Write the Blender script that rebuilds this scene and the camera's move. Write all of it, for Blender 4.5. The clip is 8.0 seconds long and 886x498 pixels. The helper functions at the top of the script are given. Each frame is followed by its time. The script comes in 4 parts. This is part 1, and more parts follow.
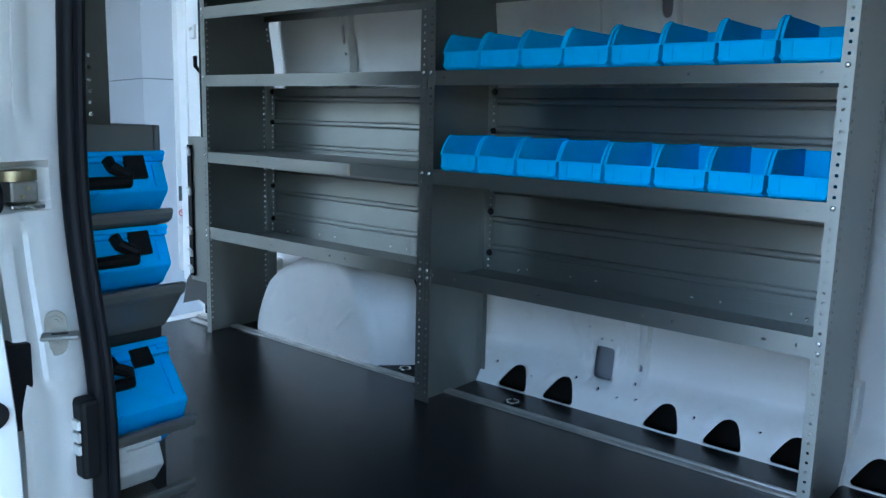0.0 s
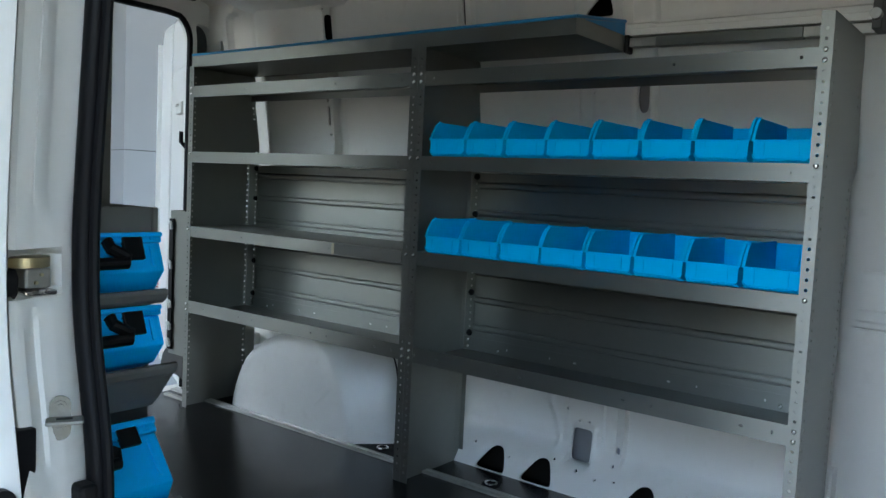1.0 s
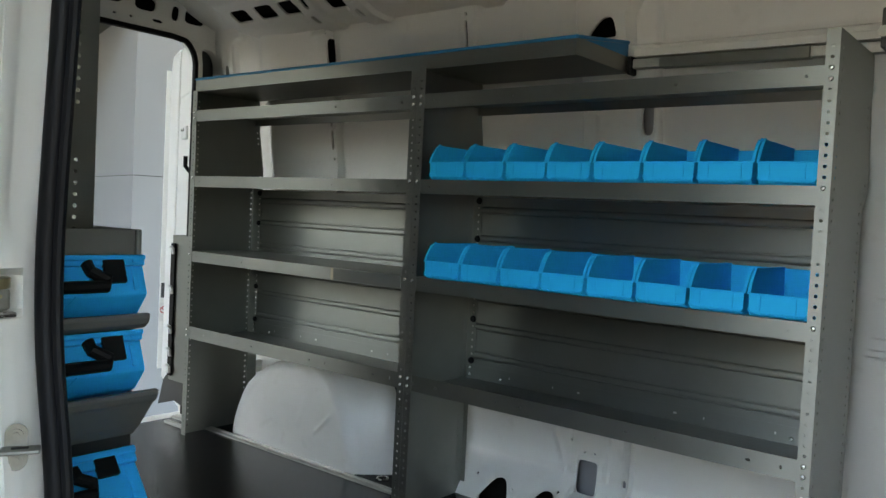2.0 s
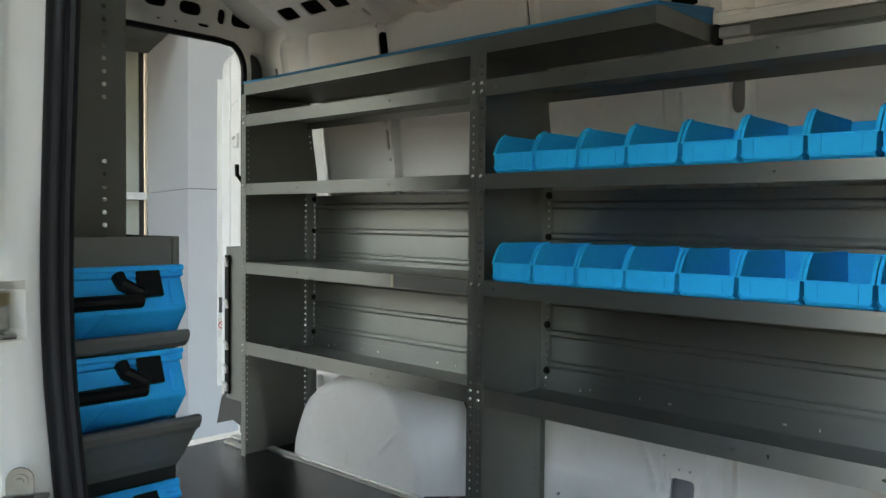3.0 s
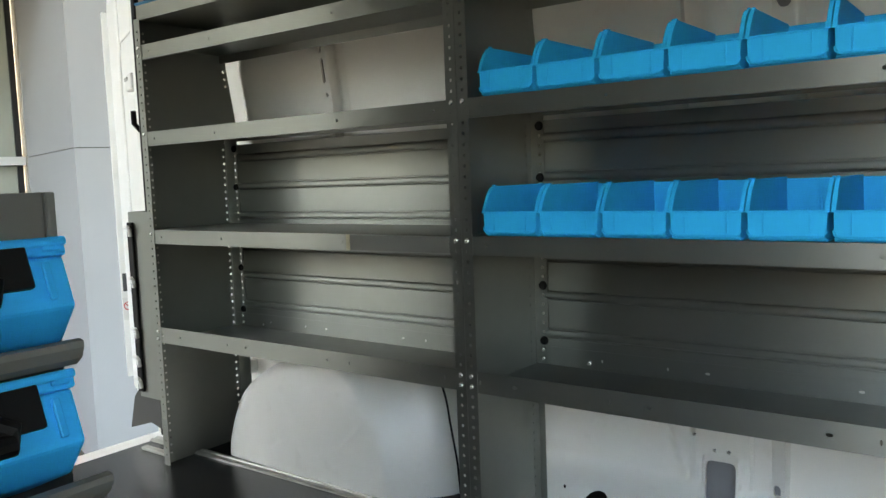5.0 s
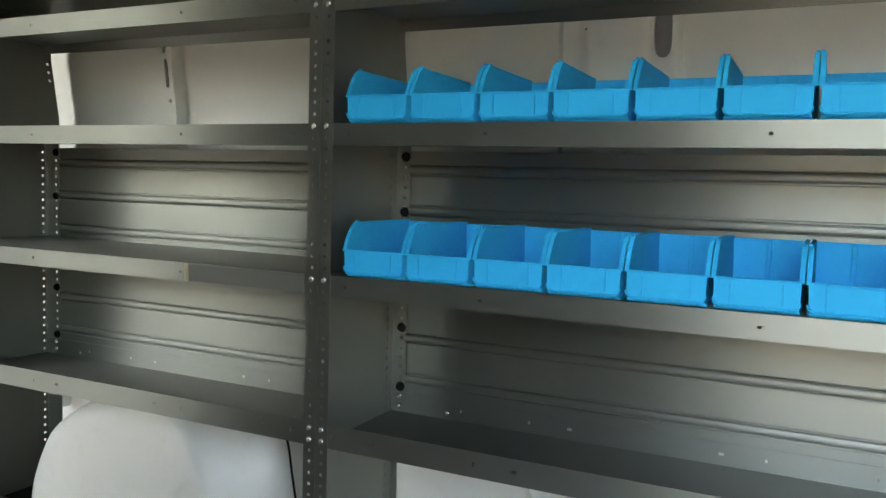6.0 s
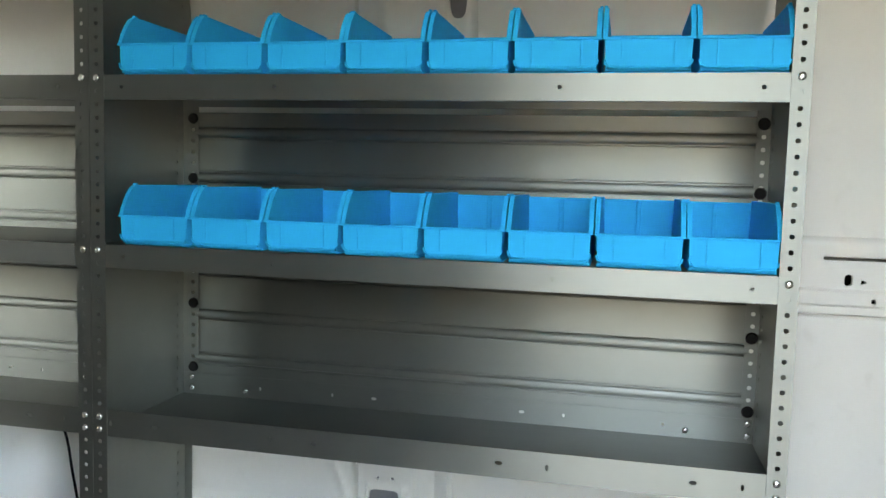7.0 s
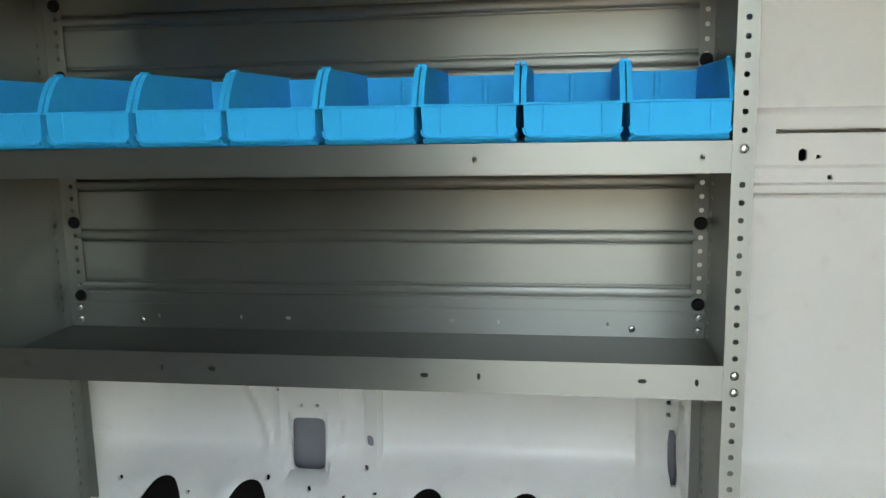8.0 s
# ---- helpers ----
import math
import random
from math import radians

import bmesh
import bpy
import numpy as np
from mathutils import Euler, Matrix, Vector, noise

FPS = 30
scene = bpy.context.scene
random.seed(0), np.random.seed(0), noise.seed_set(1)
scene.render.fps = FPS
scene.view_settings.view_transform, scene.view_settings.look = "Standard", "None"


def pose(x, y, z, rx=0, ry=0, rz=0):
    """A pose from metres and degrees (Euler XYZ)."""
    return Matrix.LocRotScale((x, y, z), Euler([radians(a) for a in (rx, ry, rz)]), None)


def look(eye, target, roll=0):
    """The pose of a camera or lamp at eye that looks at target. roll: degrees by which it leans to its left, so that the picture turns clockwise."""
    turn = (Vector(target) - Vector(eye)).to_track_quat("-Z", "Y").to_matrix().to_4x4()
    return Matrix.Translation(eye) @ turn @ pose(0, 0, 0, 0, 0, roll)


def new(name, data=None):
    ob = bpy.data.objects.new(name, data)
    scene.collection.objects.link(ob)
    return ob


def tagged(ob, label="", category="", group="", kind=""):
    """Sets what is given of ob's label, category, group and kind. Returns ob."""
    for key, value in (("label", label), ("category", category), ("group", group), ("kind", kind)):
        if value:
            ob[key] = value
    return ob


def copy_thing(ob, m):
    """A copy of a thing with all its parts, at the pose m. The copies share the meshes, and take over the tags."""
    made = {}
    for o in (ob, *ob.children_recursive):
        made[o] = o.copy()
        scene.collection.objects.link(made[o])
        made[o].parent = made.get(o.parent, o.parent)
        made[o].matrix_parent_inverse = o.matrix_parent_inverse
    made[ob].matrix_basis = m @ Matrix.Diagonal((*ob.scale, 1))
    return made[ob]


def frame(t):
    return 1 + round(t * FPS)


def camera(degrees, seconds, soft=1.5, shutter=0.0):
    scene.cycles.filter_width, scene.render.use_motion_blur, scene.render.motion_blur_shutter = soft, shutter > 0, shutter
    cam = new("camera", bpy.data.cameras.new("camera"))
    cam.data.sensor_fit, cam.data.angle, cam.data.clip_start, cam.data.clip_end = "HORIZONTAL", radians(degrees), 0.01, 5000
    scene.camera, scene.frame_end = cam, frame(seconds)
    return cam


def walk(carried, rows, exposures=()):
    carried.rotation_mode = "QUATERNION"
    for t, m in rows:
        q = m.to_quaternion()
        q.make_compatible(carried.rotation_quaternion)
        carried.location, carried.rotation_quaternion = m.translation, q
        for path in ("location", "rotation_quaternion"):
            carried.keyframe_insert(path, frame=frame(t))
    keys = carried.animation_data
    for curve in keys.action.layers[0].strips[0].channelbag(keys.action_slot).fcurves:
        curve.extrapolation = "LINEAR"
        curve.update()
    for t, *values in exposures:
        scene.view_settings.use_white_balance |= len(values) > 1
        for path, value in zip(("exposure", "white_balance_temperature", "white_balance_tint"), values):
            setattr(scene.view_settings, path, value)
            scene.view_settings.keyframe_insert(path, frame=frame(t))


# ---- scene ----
# ---------------------------------------------------------------- camera
cam = camera(57.7, 8.0)
PATH = [
    (0, (1.774, -2.032, 0.994), (0.513, -0.516, 0.664), 1.4),
    (0.5, (1.762, -2.079, 1.041), (0.533, -0.508, 0.895), 1.9),
    (1, (1.763, -2.104, 1.033), (0.546, -0.524, 0.88), 2.8),
    (1.2, (1.775, -2.101, 1.039), (0.552, -0.527, 0.878), 2.8),
    (2.3, (1.773, -1.963, 1.02), (0.483, -0.435, 0.966), 2.7),
    (2.5, (1.758, -1.924, 1.02), (0.425, -0.435, 0.96), 2.8),
    (3, (1.607, -1.854, 0.993), (0.237, -0.399, 0.921), 0.6),
    (3.5, (1.423, -1.802, 0.973), (0.032, -0.371, 0.835), -1.2),
    (4, (1.341, -1.747, 0.96), (0.011, -0.262, 0.797), -0.9),
    (4.2, (1.299, -1.712, 0.951), (0.017, -0.188, 0.769), -1.2),
    (5.3, (1.056, -1.531, 0.97), (-0.092, 0.098, 0.793), -1.2),
    (5.5, (1.023, -1.516, 0.995), (-0.064, 0.157, 0.859), 0.5),
    (6, (0.99, -1.445, 1.01), (0.129, 0.353, 0.852), 1.7),
    (6.5, (0.968, -1.4, 0.973), (0.305, 0.48, 0.812), 1.1),
    (7, (1.006, -1.373, 0.95), (0.575, 0.573, 0.78), 1.5),
    (7.5, (1.025, -1.306, 0.893), (0.847, 0.662, 0.584), 0.4),
    (8, (1.023, -1.178, 0.853), (0.729, 0.772, 0.523), -1.1),
]
EXPOSURES = [(0.0, 4.18, 5380, 1), (0.5, 3.95, 5850, 3), (1.2, 3.98, 6900, 4), (2.5, 4.16, 7900, 6), (4.2, 4.30, 7650, 6), (5.5, 4.68, 8450, 6), (6.5, 4.85, 8250, 6), (7.0, 4.95, 8150, 6), (7.5, 4.95, 8550, 6), (8.0, 4.73, 8650, 6)]
walk(cam, [(t, look(eye, target, roll)) for t, eye, target, roll in PATH], EXPOSURES)

# ---------------------------------------------------------------- daylight
world = bpy.data.worlds.new("world")
scene.world = world
world.use_nodes = True
wn = world.node_tree
sky = wn.nodes.new("ShaderNodeTexSky")
sky.sky_type = "NISHITA"
sky.sun_disc = False
sky.sun_elevation = radians(58)
sky.sun_rotation = radians(-84)
sky.air_density, sky.dust_density = 1.0, 5.0
wn.nodes["Background"].inputs["Strength"].default_value = 0.15
wn.links.new(sky.outputs["Color"], wn.nodes["Background"].inputs["Color"])
sun_data = bpy.data.lights.new("sun", "SUN")
sun_data.energy, sun_data.angle, sun_data.color = 1.6, radians(8), (1.0, 0.93, 0.82)
sun = new("sun", sun_data)
sun.matrix_world = look((-5.6, 2.6, 9.0), (0, 0, 0))


# ---------------------------------------------------------------- materials
def material(name, colour, rough=0.5, metal=0.0, vary=0.12, scale=3.0, grain=0.0, grain_scale=400.0,
             wear=0.0, wear_colour=(0.5, 0.5, 0.5), coat=0.0, stretch=(1, 1, 1), rough_vary=0.08, spec=0.5, brushed=0.0, relief=0.001):
    """A surface with broad stains, fine grain relief and optional wear."""
    m = bpy.data.materials.new(name)
    m.use_nodes = True
    nt = m.node_tree
    b = nt.nodes["Principled BSDF"]
    b.inputs["Metallic"].default_value = metal
    b.inputs["Specular IOR Level"].default_value = spec
    b.inputs["Coat Weight"].default_value = coat
    b.inputs["Coat Roughness"].default_value = 0.12
    if brushed:
        b.inputs["Anisotropic"].default_value = brushed
        along = nt.nodes.new("ShaderNodeCombineXYZ")
        along.inputs[1].default_value, along.inputs[2].default_value = 0.25, 1.0
        nt.links.new(along.outputs["Vector"], b.inputs["Tangent"])
    co = nt.nodes.new("ShaderNodeTexCoord")
    mp = nt.nodes.new("ShaderNodeMapping")
    mp.inputs["Scale"].default_value = stretch
    nt.links.new(co.outputs["Object"], mp.inputs["Vector"])
    big = nt.nodes.new("ShaderNodeTexNoise")
    big.inputs["Scale"].default_value = scale
    big.inputs["Detail"].default_value = 6
    big.inputs["Roughness"].default_value = 0.62
    nt.links.new(mp.outputs["Vector"], big.inputs["Vector"])
    ramp = nt.nodes.new("ShaderNodeMapRange")
    ramp.inputs["From Min"].default_value, ramp.inputs["From Max"].default_value = 0.3, 0.7
    ramp.inputs["To Min"].default_value, ramp.inputs["To Max"].default_value = 1 - vary, 1 + vary
    nt.links.new(big.outputs["Fac"], ramp.inputs["Value"])
    mul = nt.nodes.new("ShaderNodeVectorMath")
    mul.operation = "SCALE"
    mul.inputs[0].default_value = colour
    nt.links.new(ramp.outputs["Result"], mul.inputs["Scale"])
    last = mul.outputs["Vector"]
    if wear:
        fine = nt.nodes.new("ShaderNodeTexNoise")
        fine.inputs["Scale"].default_value = scale * 9
        fine.inputs["Detail"].default_value = 8
        nt.links.new(mp.outputs["Vector"], fine.inputs["Vector"])
        cut = nt.nodes.new("ShaderNodeMapRange")
        cut.inputs["From Min"].default_value, cut.inputs["From Max"].default_value = 0.62, 0.72
        cut.inputs["To Max"].default_value = wear
        nt.links.new(fine.outputs["Fac"], cut.inputs["Value"])
        mix = nt.nodes.new("ShaderNodeMix")
        mix.data_type = "RGBA"
        mix.inputs["B"].default_value = (*wear_colour, 1)
        nt.links.new(cut.outputs["Result"], mix.inputs["Factor"])
        nt.links.new(last, mix.inputs["A"])
        last = mix.outputs["Result"]
    nt.links.new(last, b.inputs["Base Color"])
    rr = nt.nodes.new("ShaderNodeMapRange")
    rr.inputs["From Min"].default_value, rr.inputs["From Max"].default_value = 0.3, 0.7
    rr.inputs["To Min"].default_value = max(0.02, rough - rough_vary)
    rr.inputs["To Max"].default_value = rough + rough_vary
    nt.links.new(big.outputs["Fac"], rr.inputs["Value"])
    nt.links.new(rr.outputs["Result"], b.inputs["Roughness"])
    if grain:
        g = nt.nodes.new("ShaderNodeTexNoise")
        g.inputs["Scale"].default_value = grain_scale
        g.inputs["Detail"].default_value = 3
        nt.links.new(mp.outputs["Vector"], g.inputs["Vector"])
        bump = nt.nodes.new("ShaderNodeBump")
        bump.inputs["Strength"].default_value = grain
        bump.inputs["Distance"].default_value = relief
        nt.links.new(g.outputs["Fac"], bump.inputs["Height"])
        nt.links.new(bump.outputs["Normal"], b.inputs["Normal"])
    return m


STEEL = material("grey_coated_steel", (0.272, 0.279, 0.253), 0.44, 0.83, 0.08, 2.5, 0.05, 500, rough_vary=0.03, brushed=0.8)
ZINC = material("zinc", (0.78, 0.78, 0.75), 0.25, 1.0, 0.15, 60, 0.1)
ALU = material("worn_aluminium", (0.46, 0.45, 0.41), 0.48, 0.75, 0.2, 14, 0.25, 300, 0.5, (0.3, 0.3, 0.29))
PAINT = material("white_van_paint", (0.80, 0.787, 0.735), 0.38, 0.0, 0.05, 1.8, 0.08, 250, 0.16, (0.56, 0.53, 0.46), coat=0.06)
FLOOR = material("black_floor_board", (0.012, 0.012, 0.013), 0.24, 0.0, 0.3, 5, 0.25, 700, 0.12, (0.02, 0.02, 0.02), rough_vary=0.03)
BLUE = material("blue_plastic", (0.0, 0.48, 0.88), 0.5, 0.0, 0.06, 8, 0.08, 300, spec=0.05)
CASE_BLUE = material("case_blue_plastic", (0.0, 0.46, 0.98), 0.45, 0.0, 0.08, 9, 0.3, 500, spec=0.35)
BLACK = material("black_plastic", (0.007, 0.007, 0.007), 0.55, 0.0, 0.2, 12, 0.3, 500, spec=0.2)
RUBBER = material("black_rubber", (0.005, 0.005, 0.006), 0.5, 0.0, 0.25, 18, 0.3, 300, 0.15, (0.014, 0.014, 0.014), spec=0.16)
BULKHEAD = material("grey_bulkhead_lining", (0.2, 0.197, 0.185), 0.75, 0.0, 0.12, 3, 0.2, 300)
RACK = material("grey_painted_rack", (0.16, 0.158, 0.138), 0.5, 0.1, 0.1, 4, 0.15, 400)
WHITE_PLASTIC = material("white_plastic", (0.72, 0.71, 0.66), 0.45, 0.0, 0.08, 12, 0.2, 300)
DARK_STEEL = material("dark_grey_steel", (0.075, 0.075, 0.07), 0.5, 0.3, 0.1, 4, 0.2, 400)
EDGING = material("blue_edging", (0.01, 0.20, 0.42), 0.5, 0.0, 0.1, 20, 0.1)
STUCCO = material("painted_render", (0.33, 0.334, 0.332), 0.85, 0.0, 0.05, 1.2, 0.5, 120)
STUCCO_CREAM = material("cream_render", (0.46, 0.43, 0.36), 0.85, 0.0, 0.06, 1.2, 0.5, 120)
FRAME_BLACK = material("black_window_frame", (0.02, 0.02, 0.02), 0.45, 0.2, 0.1, 6)
PAVING = material("grey_concrete", (0.09, 0.088, 0.082), 0.9, 0.0, 0.15, 0.7, 0.6, 60, 0.4, (0.07, 0.069, 0.065))
DULL_ZINC = material("dull_zinc", (0.27, 0.26, 0.225), 0.5, 0.6, 0.2, 40, 0.3)
RED = material("red_print", (0.55, 0.03, 0.03), 0.5)
BRONZE = material("brass_passivated_steel", (0.42, 0.35, 0.20), 0.35, 0.9, 0.2, 30, 0.2)
# Pale colour that paints the reflection seen in the window pane.
GLASS = material("pale_reflecting_glass", (0.42, 0.43, 0.35), 0.10, 0.0, 0.1, 2)


# ---------------------------------------------------------------- mesh tools
def world_of(ob):
    m = ob.matrix_basis.copy()
    return m if ob.parent is None else world_of(ob.parent) @ ob.matrix_parent_inverse @ m


def part(name, bm, mat, parent=None, label="", smooth=False):
    """Links a bmesh as one mesh object, under its thing when a parent is given."""
    me = bpy.data.meshes.new(name)
    bm.to_mesh(me)
    bm.free()
    if smooth:
        me.shade_smooth()
        me.set_sharp_from_angle(angle=radians(35))
    me.materials.append(mat)
    ob = new(name, me)
    if parent is not None:
        ob.parent = parent
        ob.matrix_parent_inverse = world_of(parent).inverted()
    if label:
        tagged(ob, label)
    return ob


def empty(name, place, label, category, group="", kind=""):
    ob = new(name)
    ob.empty_display_size = 0.05
    ob.location = place
    return tagged(ob, label, category, group, kind)


def box_into(bm, x0, x1, y0, y1, z0, z1, m=None, bevel=0.0, segments=2):
    r = bmesh.ops.create_cube(bm, size=1.0)
    vs = r["verts"]
    for v in vs:
        v.co = Vector((x0 + (v.co.x + 0.5) * (x1 - x0), y0 + (v.co.y + 0.5) * (y1 - y0), z0 + (v.co.z + 0.5) * (z1 - z0)))
    if bevel:
        es = list({e for v in vs for e in v.link_edges})
        out = bmesh.ops.bevel(bm, geom=es, offset=bevel, segments=segments, affect="EDGES", profile=0.5)
        vs = list({v for f in out["faces"] for v in f.verts} | {v for v in vs if v.is_valid})
    if m is not None:
        for v in vs:
            v.co = m @ v.co
    return vs


def box(x0, x1, y0, y1, z0, z1, bevel=0.0, segments=2, m=None):
    bm = bmesh.new()
    box_into(bm, x0, x1, y0, y1, z0, z1, m, bevel, segments)
    return bm


def prism(points, y0, y1, bevel=0.0, segments=2):
    """A profile in x and z drawn out along y."""
    bm = bmesh.new()
    a = [bm.verts.new((x, y0, z)) for x, z in points]
    b = [bm.verts.new((x, y1, z)) for x, z in points]
    n = len(points)
    bm.faces.new(a)
    bm.faces.new(b[::-1])
    for i in range(n):
        bm.faces.new((a[i], b[i], b[(i + 1) % n], a[(i + 1) % n]))
    bmesh.ops.recalc_face_normals(bm, faces=bm.faces)
    if bevel:
        bmesh.ops.bevel(bm, geom=list(bm.edges), offset=bevel, segments=segments, affect="EDGES", profile=0.5)
    return bm


def disc_into(bm, centre, axis, r, h, n=14, r2=None):
    """A short cylinder or cone that starts at centre and goes h along axis."""
    q = Vector(axis).normalized().to_track_quat("Z", "Y").to_matrix().to_4x4()
    bmesh.ops.create_cone(bm, cap_ends=True, segments=n, radius1=r, radius2=r if r2 is None else r2, depth=h,
                          matrix=Matrix.Translation(centre) @ q @ Matrix.Translation((0, 0, h / 2)))


def tube_into(bm, pts, r, n=10, closed=False, squash=1.0):
    """A round bar along a line of points."""
    pts = [Vector(p) for p in pts]
    rings = []
    for i, p in enumerate(pts):
        a = pts[i - 1] if (i or closed) else p
        c = pts[(i + 1) % len(pts)] if (i < len(pts) - 1 or closed) else p
        d = (c - a).normalized()
        s1 = (Vector((1, 0, 0)) if abs(d.x) < 0.8 else Vector((0, 1, 0)))
        s1 = (s1 - d * s1.dot(d)).normalized()
        s2 = d.cross(s1)
        rings.append([bm.verts.new(p + s1 * (r * math.cos(6.28319 * k / n)) + s2 * (squash * r * math.sin(6.28319 * k / n))) for k in range(n)])
    last = len(rings) if closed else len(rings) - 1
    for i in range(last):
        a, c = rings[i], rings[(i + 1) % len(rings)]
        for k in range(n):
            bm.faces.new((a[k], a[(k + 1) % n], c[(k + 1) % n], c[k]))
    if not closed:
        bm.faces.new(rings[0][::-1])
        bm.faces.new(rings[-1])


def perforated(us, vs, holes, put, thick):
    """A sheet of cells between the lines us and vs. holes: (i, j) -> (half width, half height) of the
    rounded hole in that cell. put(u, v, w) gives the place; w runs from 0 to thick."""
    verts, faces, index = [], [], {}

    def vert(u, v, w):
        key = (round(u, 5), round(v, 5), w)
        if key not in index:
            index[key] = len(verts)
            verts.append(put(u, v, w))
        return index[key]

    for i in range(len(us) - 1):
        for j in range(len(vs) - 1):
            u0, u1, v0, v1 = us[i], us[i + 1], vs[j], vs[j + 1]
            uc, vc = (u0 + u1) / 2, (v0 + v1) / 2
            if (i, j) not in holes:
                q = ((u0, v0), (u1, v0), (u1, v1), (u0, v1))
                faces.append([vert(*c, 0.0) for c in q])
                faces.append([vert(*c, thick) for c in q][::-1])
                continue
            a, b = holes[i, j]
            out = ((u1, vc), (u1, v1), (uc, v1), (u0, v1), (u0, vc), (u0, v0), (uc, v0), (u1, v0))
            k = 0.76
            inn = [(uc + a * x, vc + b * y) for x, y in ((1, 0), (k, k), (0, 1), (-k, k), (-1, 0), (-k, -k), (0, -1), (k, -k))]
            for n in range(8):
                m = (n + 1) % 8
                faces.append([vert(*out[n], 0.0), vert(*out[m], 0.0), vert(*inn[m], 0.0), vert(*inn[n], 0.0)])
                faces.append([vert(*inn[n], thick), vert(*inn[m], thick), vert(*out[m], thick), vert(*out[n], thick)])
                faces.append([vert(*inn[n], 0.0), vert(*inn[m], 0.0), vert(*inn[m], thick), vert(*inn[n], thick)])
    for line, fixed in ((us, 0), (vs, 1)):
        other = (vs, us)[fixed]
        for e in (other[0], other[-1]):
            for i in range(len(line) - 1):
                c = [(line[i], e), (line[i + 1], e)] if fixed == 0 else [(e, line[i]), (e, line[i + 1])]
                faces.append([vert(*c[0], 0.0), vert(*c[1], 0.0), vert(*c[1], thick), vert(*c[0], thick)])
    me = bpy.data.meshes.new("sheet")
    me.from_pydata(verts, [], faces)
    bm = bmesh.new()
    bm.from_mesh(me)
    bpy.data.meshes.remove(me)
    bmesh.ops.recalc_face_normals(bm, faces=bm.faces)
    return bm


def skin(us, vs, put, holes=(), thick=0.012):
    """A pressed sheet on a fine net. holes: (u, v, radius by angle). The rim of each hole is drawn smooth."""
    def hole_at(u, v):
        for h in holes:
            du, dv = u - h[0], v - h[1]
            d = math.hypot(du, dv)
            if d < 0.3 and d < h[2](math.atan2(dv, du)):
                return h
        return None

    cells, rim = set(), {}
    for i in range(len(us) - 1):
        for j in range(len(vs) - 1):
            h = hole_at((us[i] + us[i + 1]) / 2, (vs[j] + vs[j + 1]) / 2) if holes else None
            if h is None:
                cells.add((i, j))
            else:
                for k in ((i, j), (i + 1, j), (i + 1, j + 1), (i, j + 1)):
                    rim[k] = h

    def spot(key):
        u, v = us[key[0]], vs[key[1]]
        if key in rim:
            hu, hv, rf = rim[key]
            th = math.atan2(v - hv, u - hu)
            return hu + rf(th) * math.cos(th), hv + rf(th) * math.sin(th)
        return u, v

    bm = bmesh.new()
    front, back = {}, {}

    def vert(store, key, w):
        if key not in store:
            store[key] = bm.verts.new(put(*spot(key), w))
        return store[key]

    for i, j in cells:
        q = ((i, j), (i + 1, j), (i + 1, j + 1), (i, j + 1))
        bm.faces.new([vert(front, k, 0.0) for k in q])
        bm.faces.new([vert(back, k, thick) for k in q][::-1])
        for k, other in ((0, (i, j - 1)), (1, (i + 1, j)), (2, (i, j + 1)), (3, (i - 1, j))):
            if other not in cells:
                a, c = q[k], q[(k + 1) % 4]
                bm.faces.new((vert(front, c, 0.0), vert(front, a, 0.0), vert(back, a, thick), vert(back, c, thick)))
    bmesh.ops.recalc_face_normals(bm, faces=bm.faces)
    return bm


def steps(a, b, d):
    n = max(1, round((b - a) / d))
    return [a + (b - a) * i / n for i in range(n + 1)]


def smooth(a, b, x):
    t = min(1.0, max(0.0, (x - a) / (b - a)))
    return t * t * (3 - 2 * t)


def ridge(a, b, e, x):
    """1 between a and b, falling to 0 over e outside."""
    return smooth(a - e, a, x) * (1 - smooth(b, b + e, x))


def through_points(points, x):
    for (a, b), (c, d) in zip(points, points[1:]):
        if x <= c:
            return b + (d - b) * (x - a) / (c - a)
    return points[-1][1]


def oval(a, b):
    return lambda th: 1 / (abs(math.cos(th) / a) ** 3 + abs(math.sin(th) / b) ** 3) ** (1 / 3)


def rounded_rect(a, b, p=7):
    return lambda th: 1 / (abs(math.cos(th) / a) ** p + abs(math.sin(th) / b) ** p) ** (1 / p)


def rounded_triangle(r, lean=0.0, p=5):
    """A three-sided opening with rounded corners, flat at its base and leaning to one side."""
    sides = ((-1.571, 0.78), (0.46 + lean, 1.02), (2.62 + lean, 1.02), (1.571, 1.12))
    return lambda th: r / sum(max(0.0, math.cos(th - a) / d) ** p for a, d in sides) ** (1 / p)


# ---------------------------------------------------------------- ground and building outside
GROUND = -0.60
bm = bmesh.new()
bmesh.ops.create_grid(bm, x_segments=2, y_segments=2, size=400, matrix=Matrix.Translation((0, 0, GROUND)))
tagged(part("ground", bm, PAVING), "grey worn concrete yard around the van", "ground", kind="structure")

# Dark colour of an unseen wall that darkens the steel's reflections.
DARK_SCREEN = material("dark_reflection_screen", (0.06, 0.056, 0.05), 0.85, 0.0, 0.25, 1.2, 0.4, 40)
YARD_SCREEN = material("grey_light_screen", (0.20, 0.203, 0.197), 0.9, 0.0, 0.2, 1.5, 0.5, 40)
# Unseen wall added to block low sky and tone the doorway reflections.
tagged(part("yard_wall", box(-14, 16, -9.3, -9.0, GROUND, 2.3), YARD_SCREEN), "unseen mid grey wall added to shape the light from the yard", "wall", kind="structure")
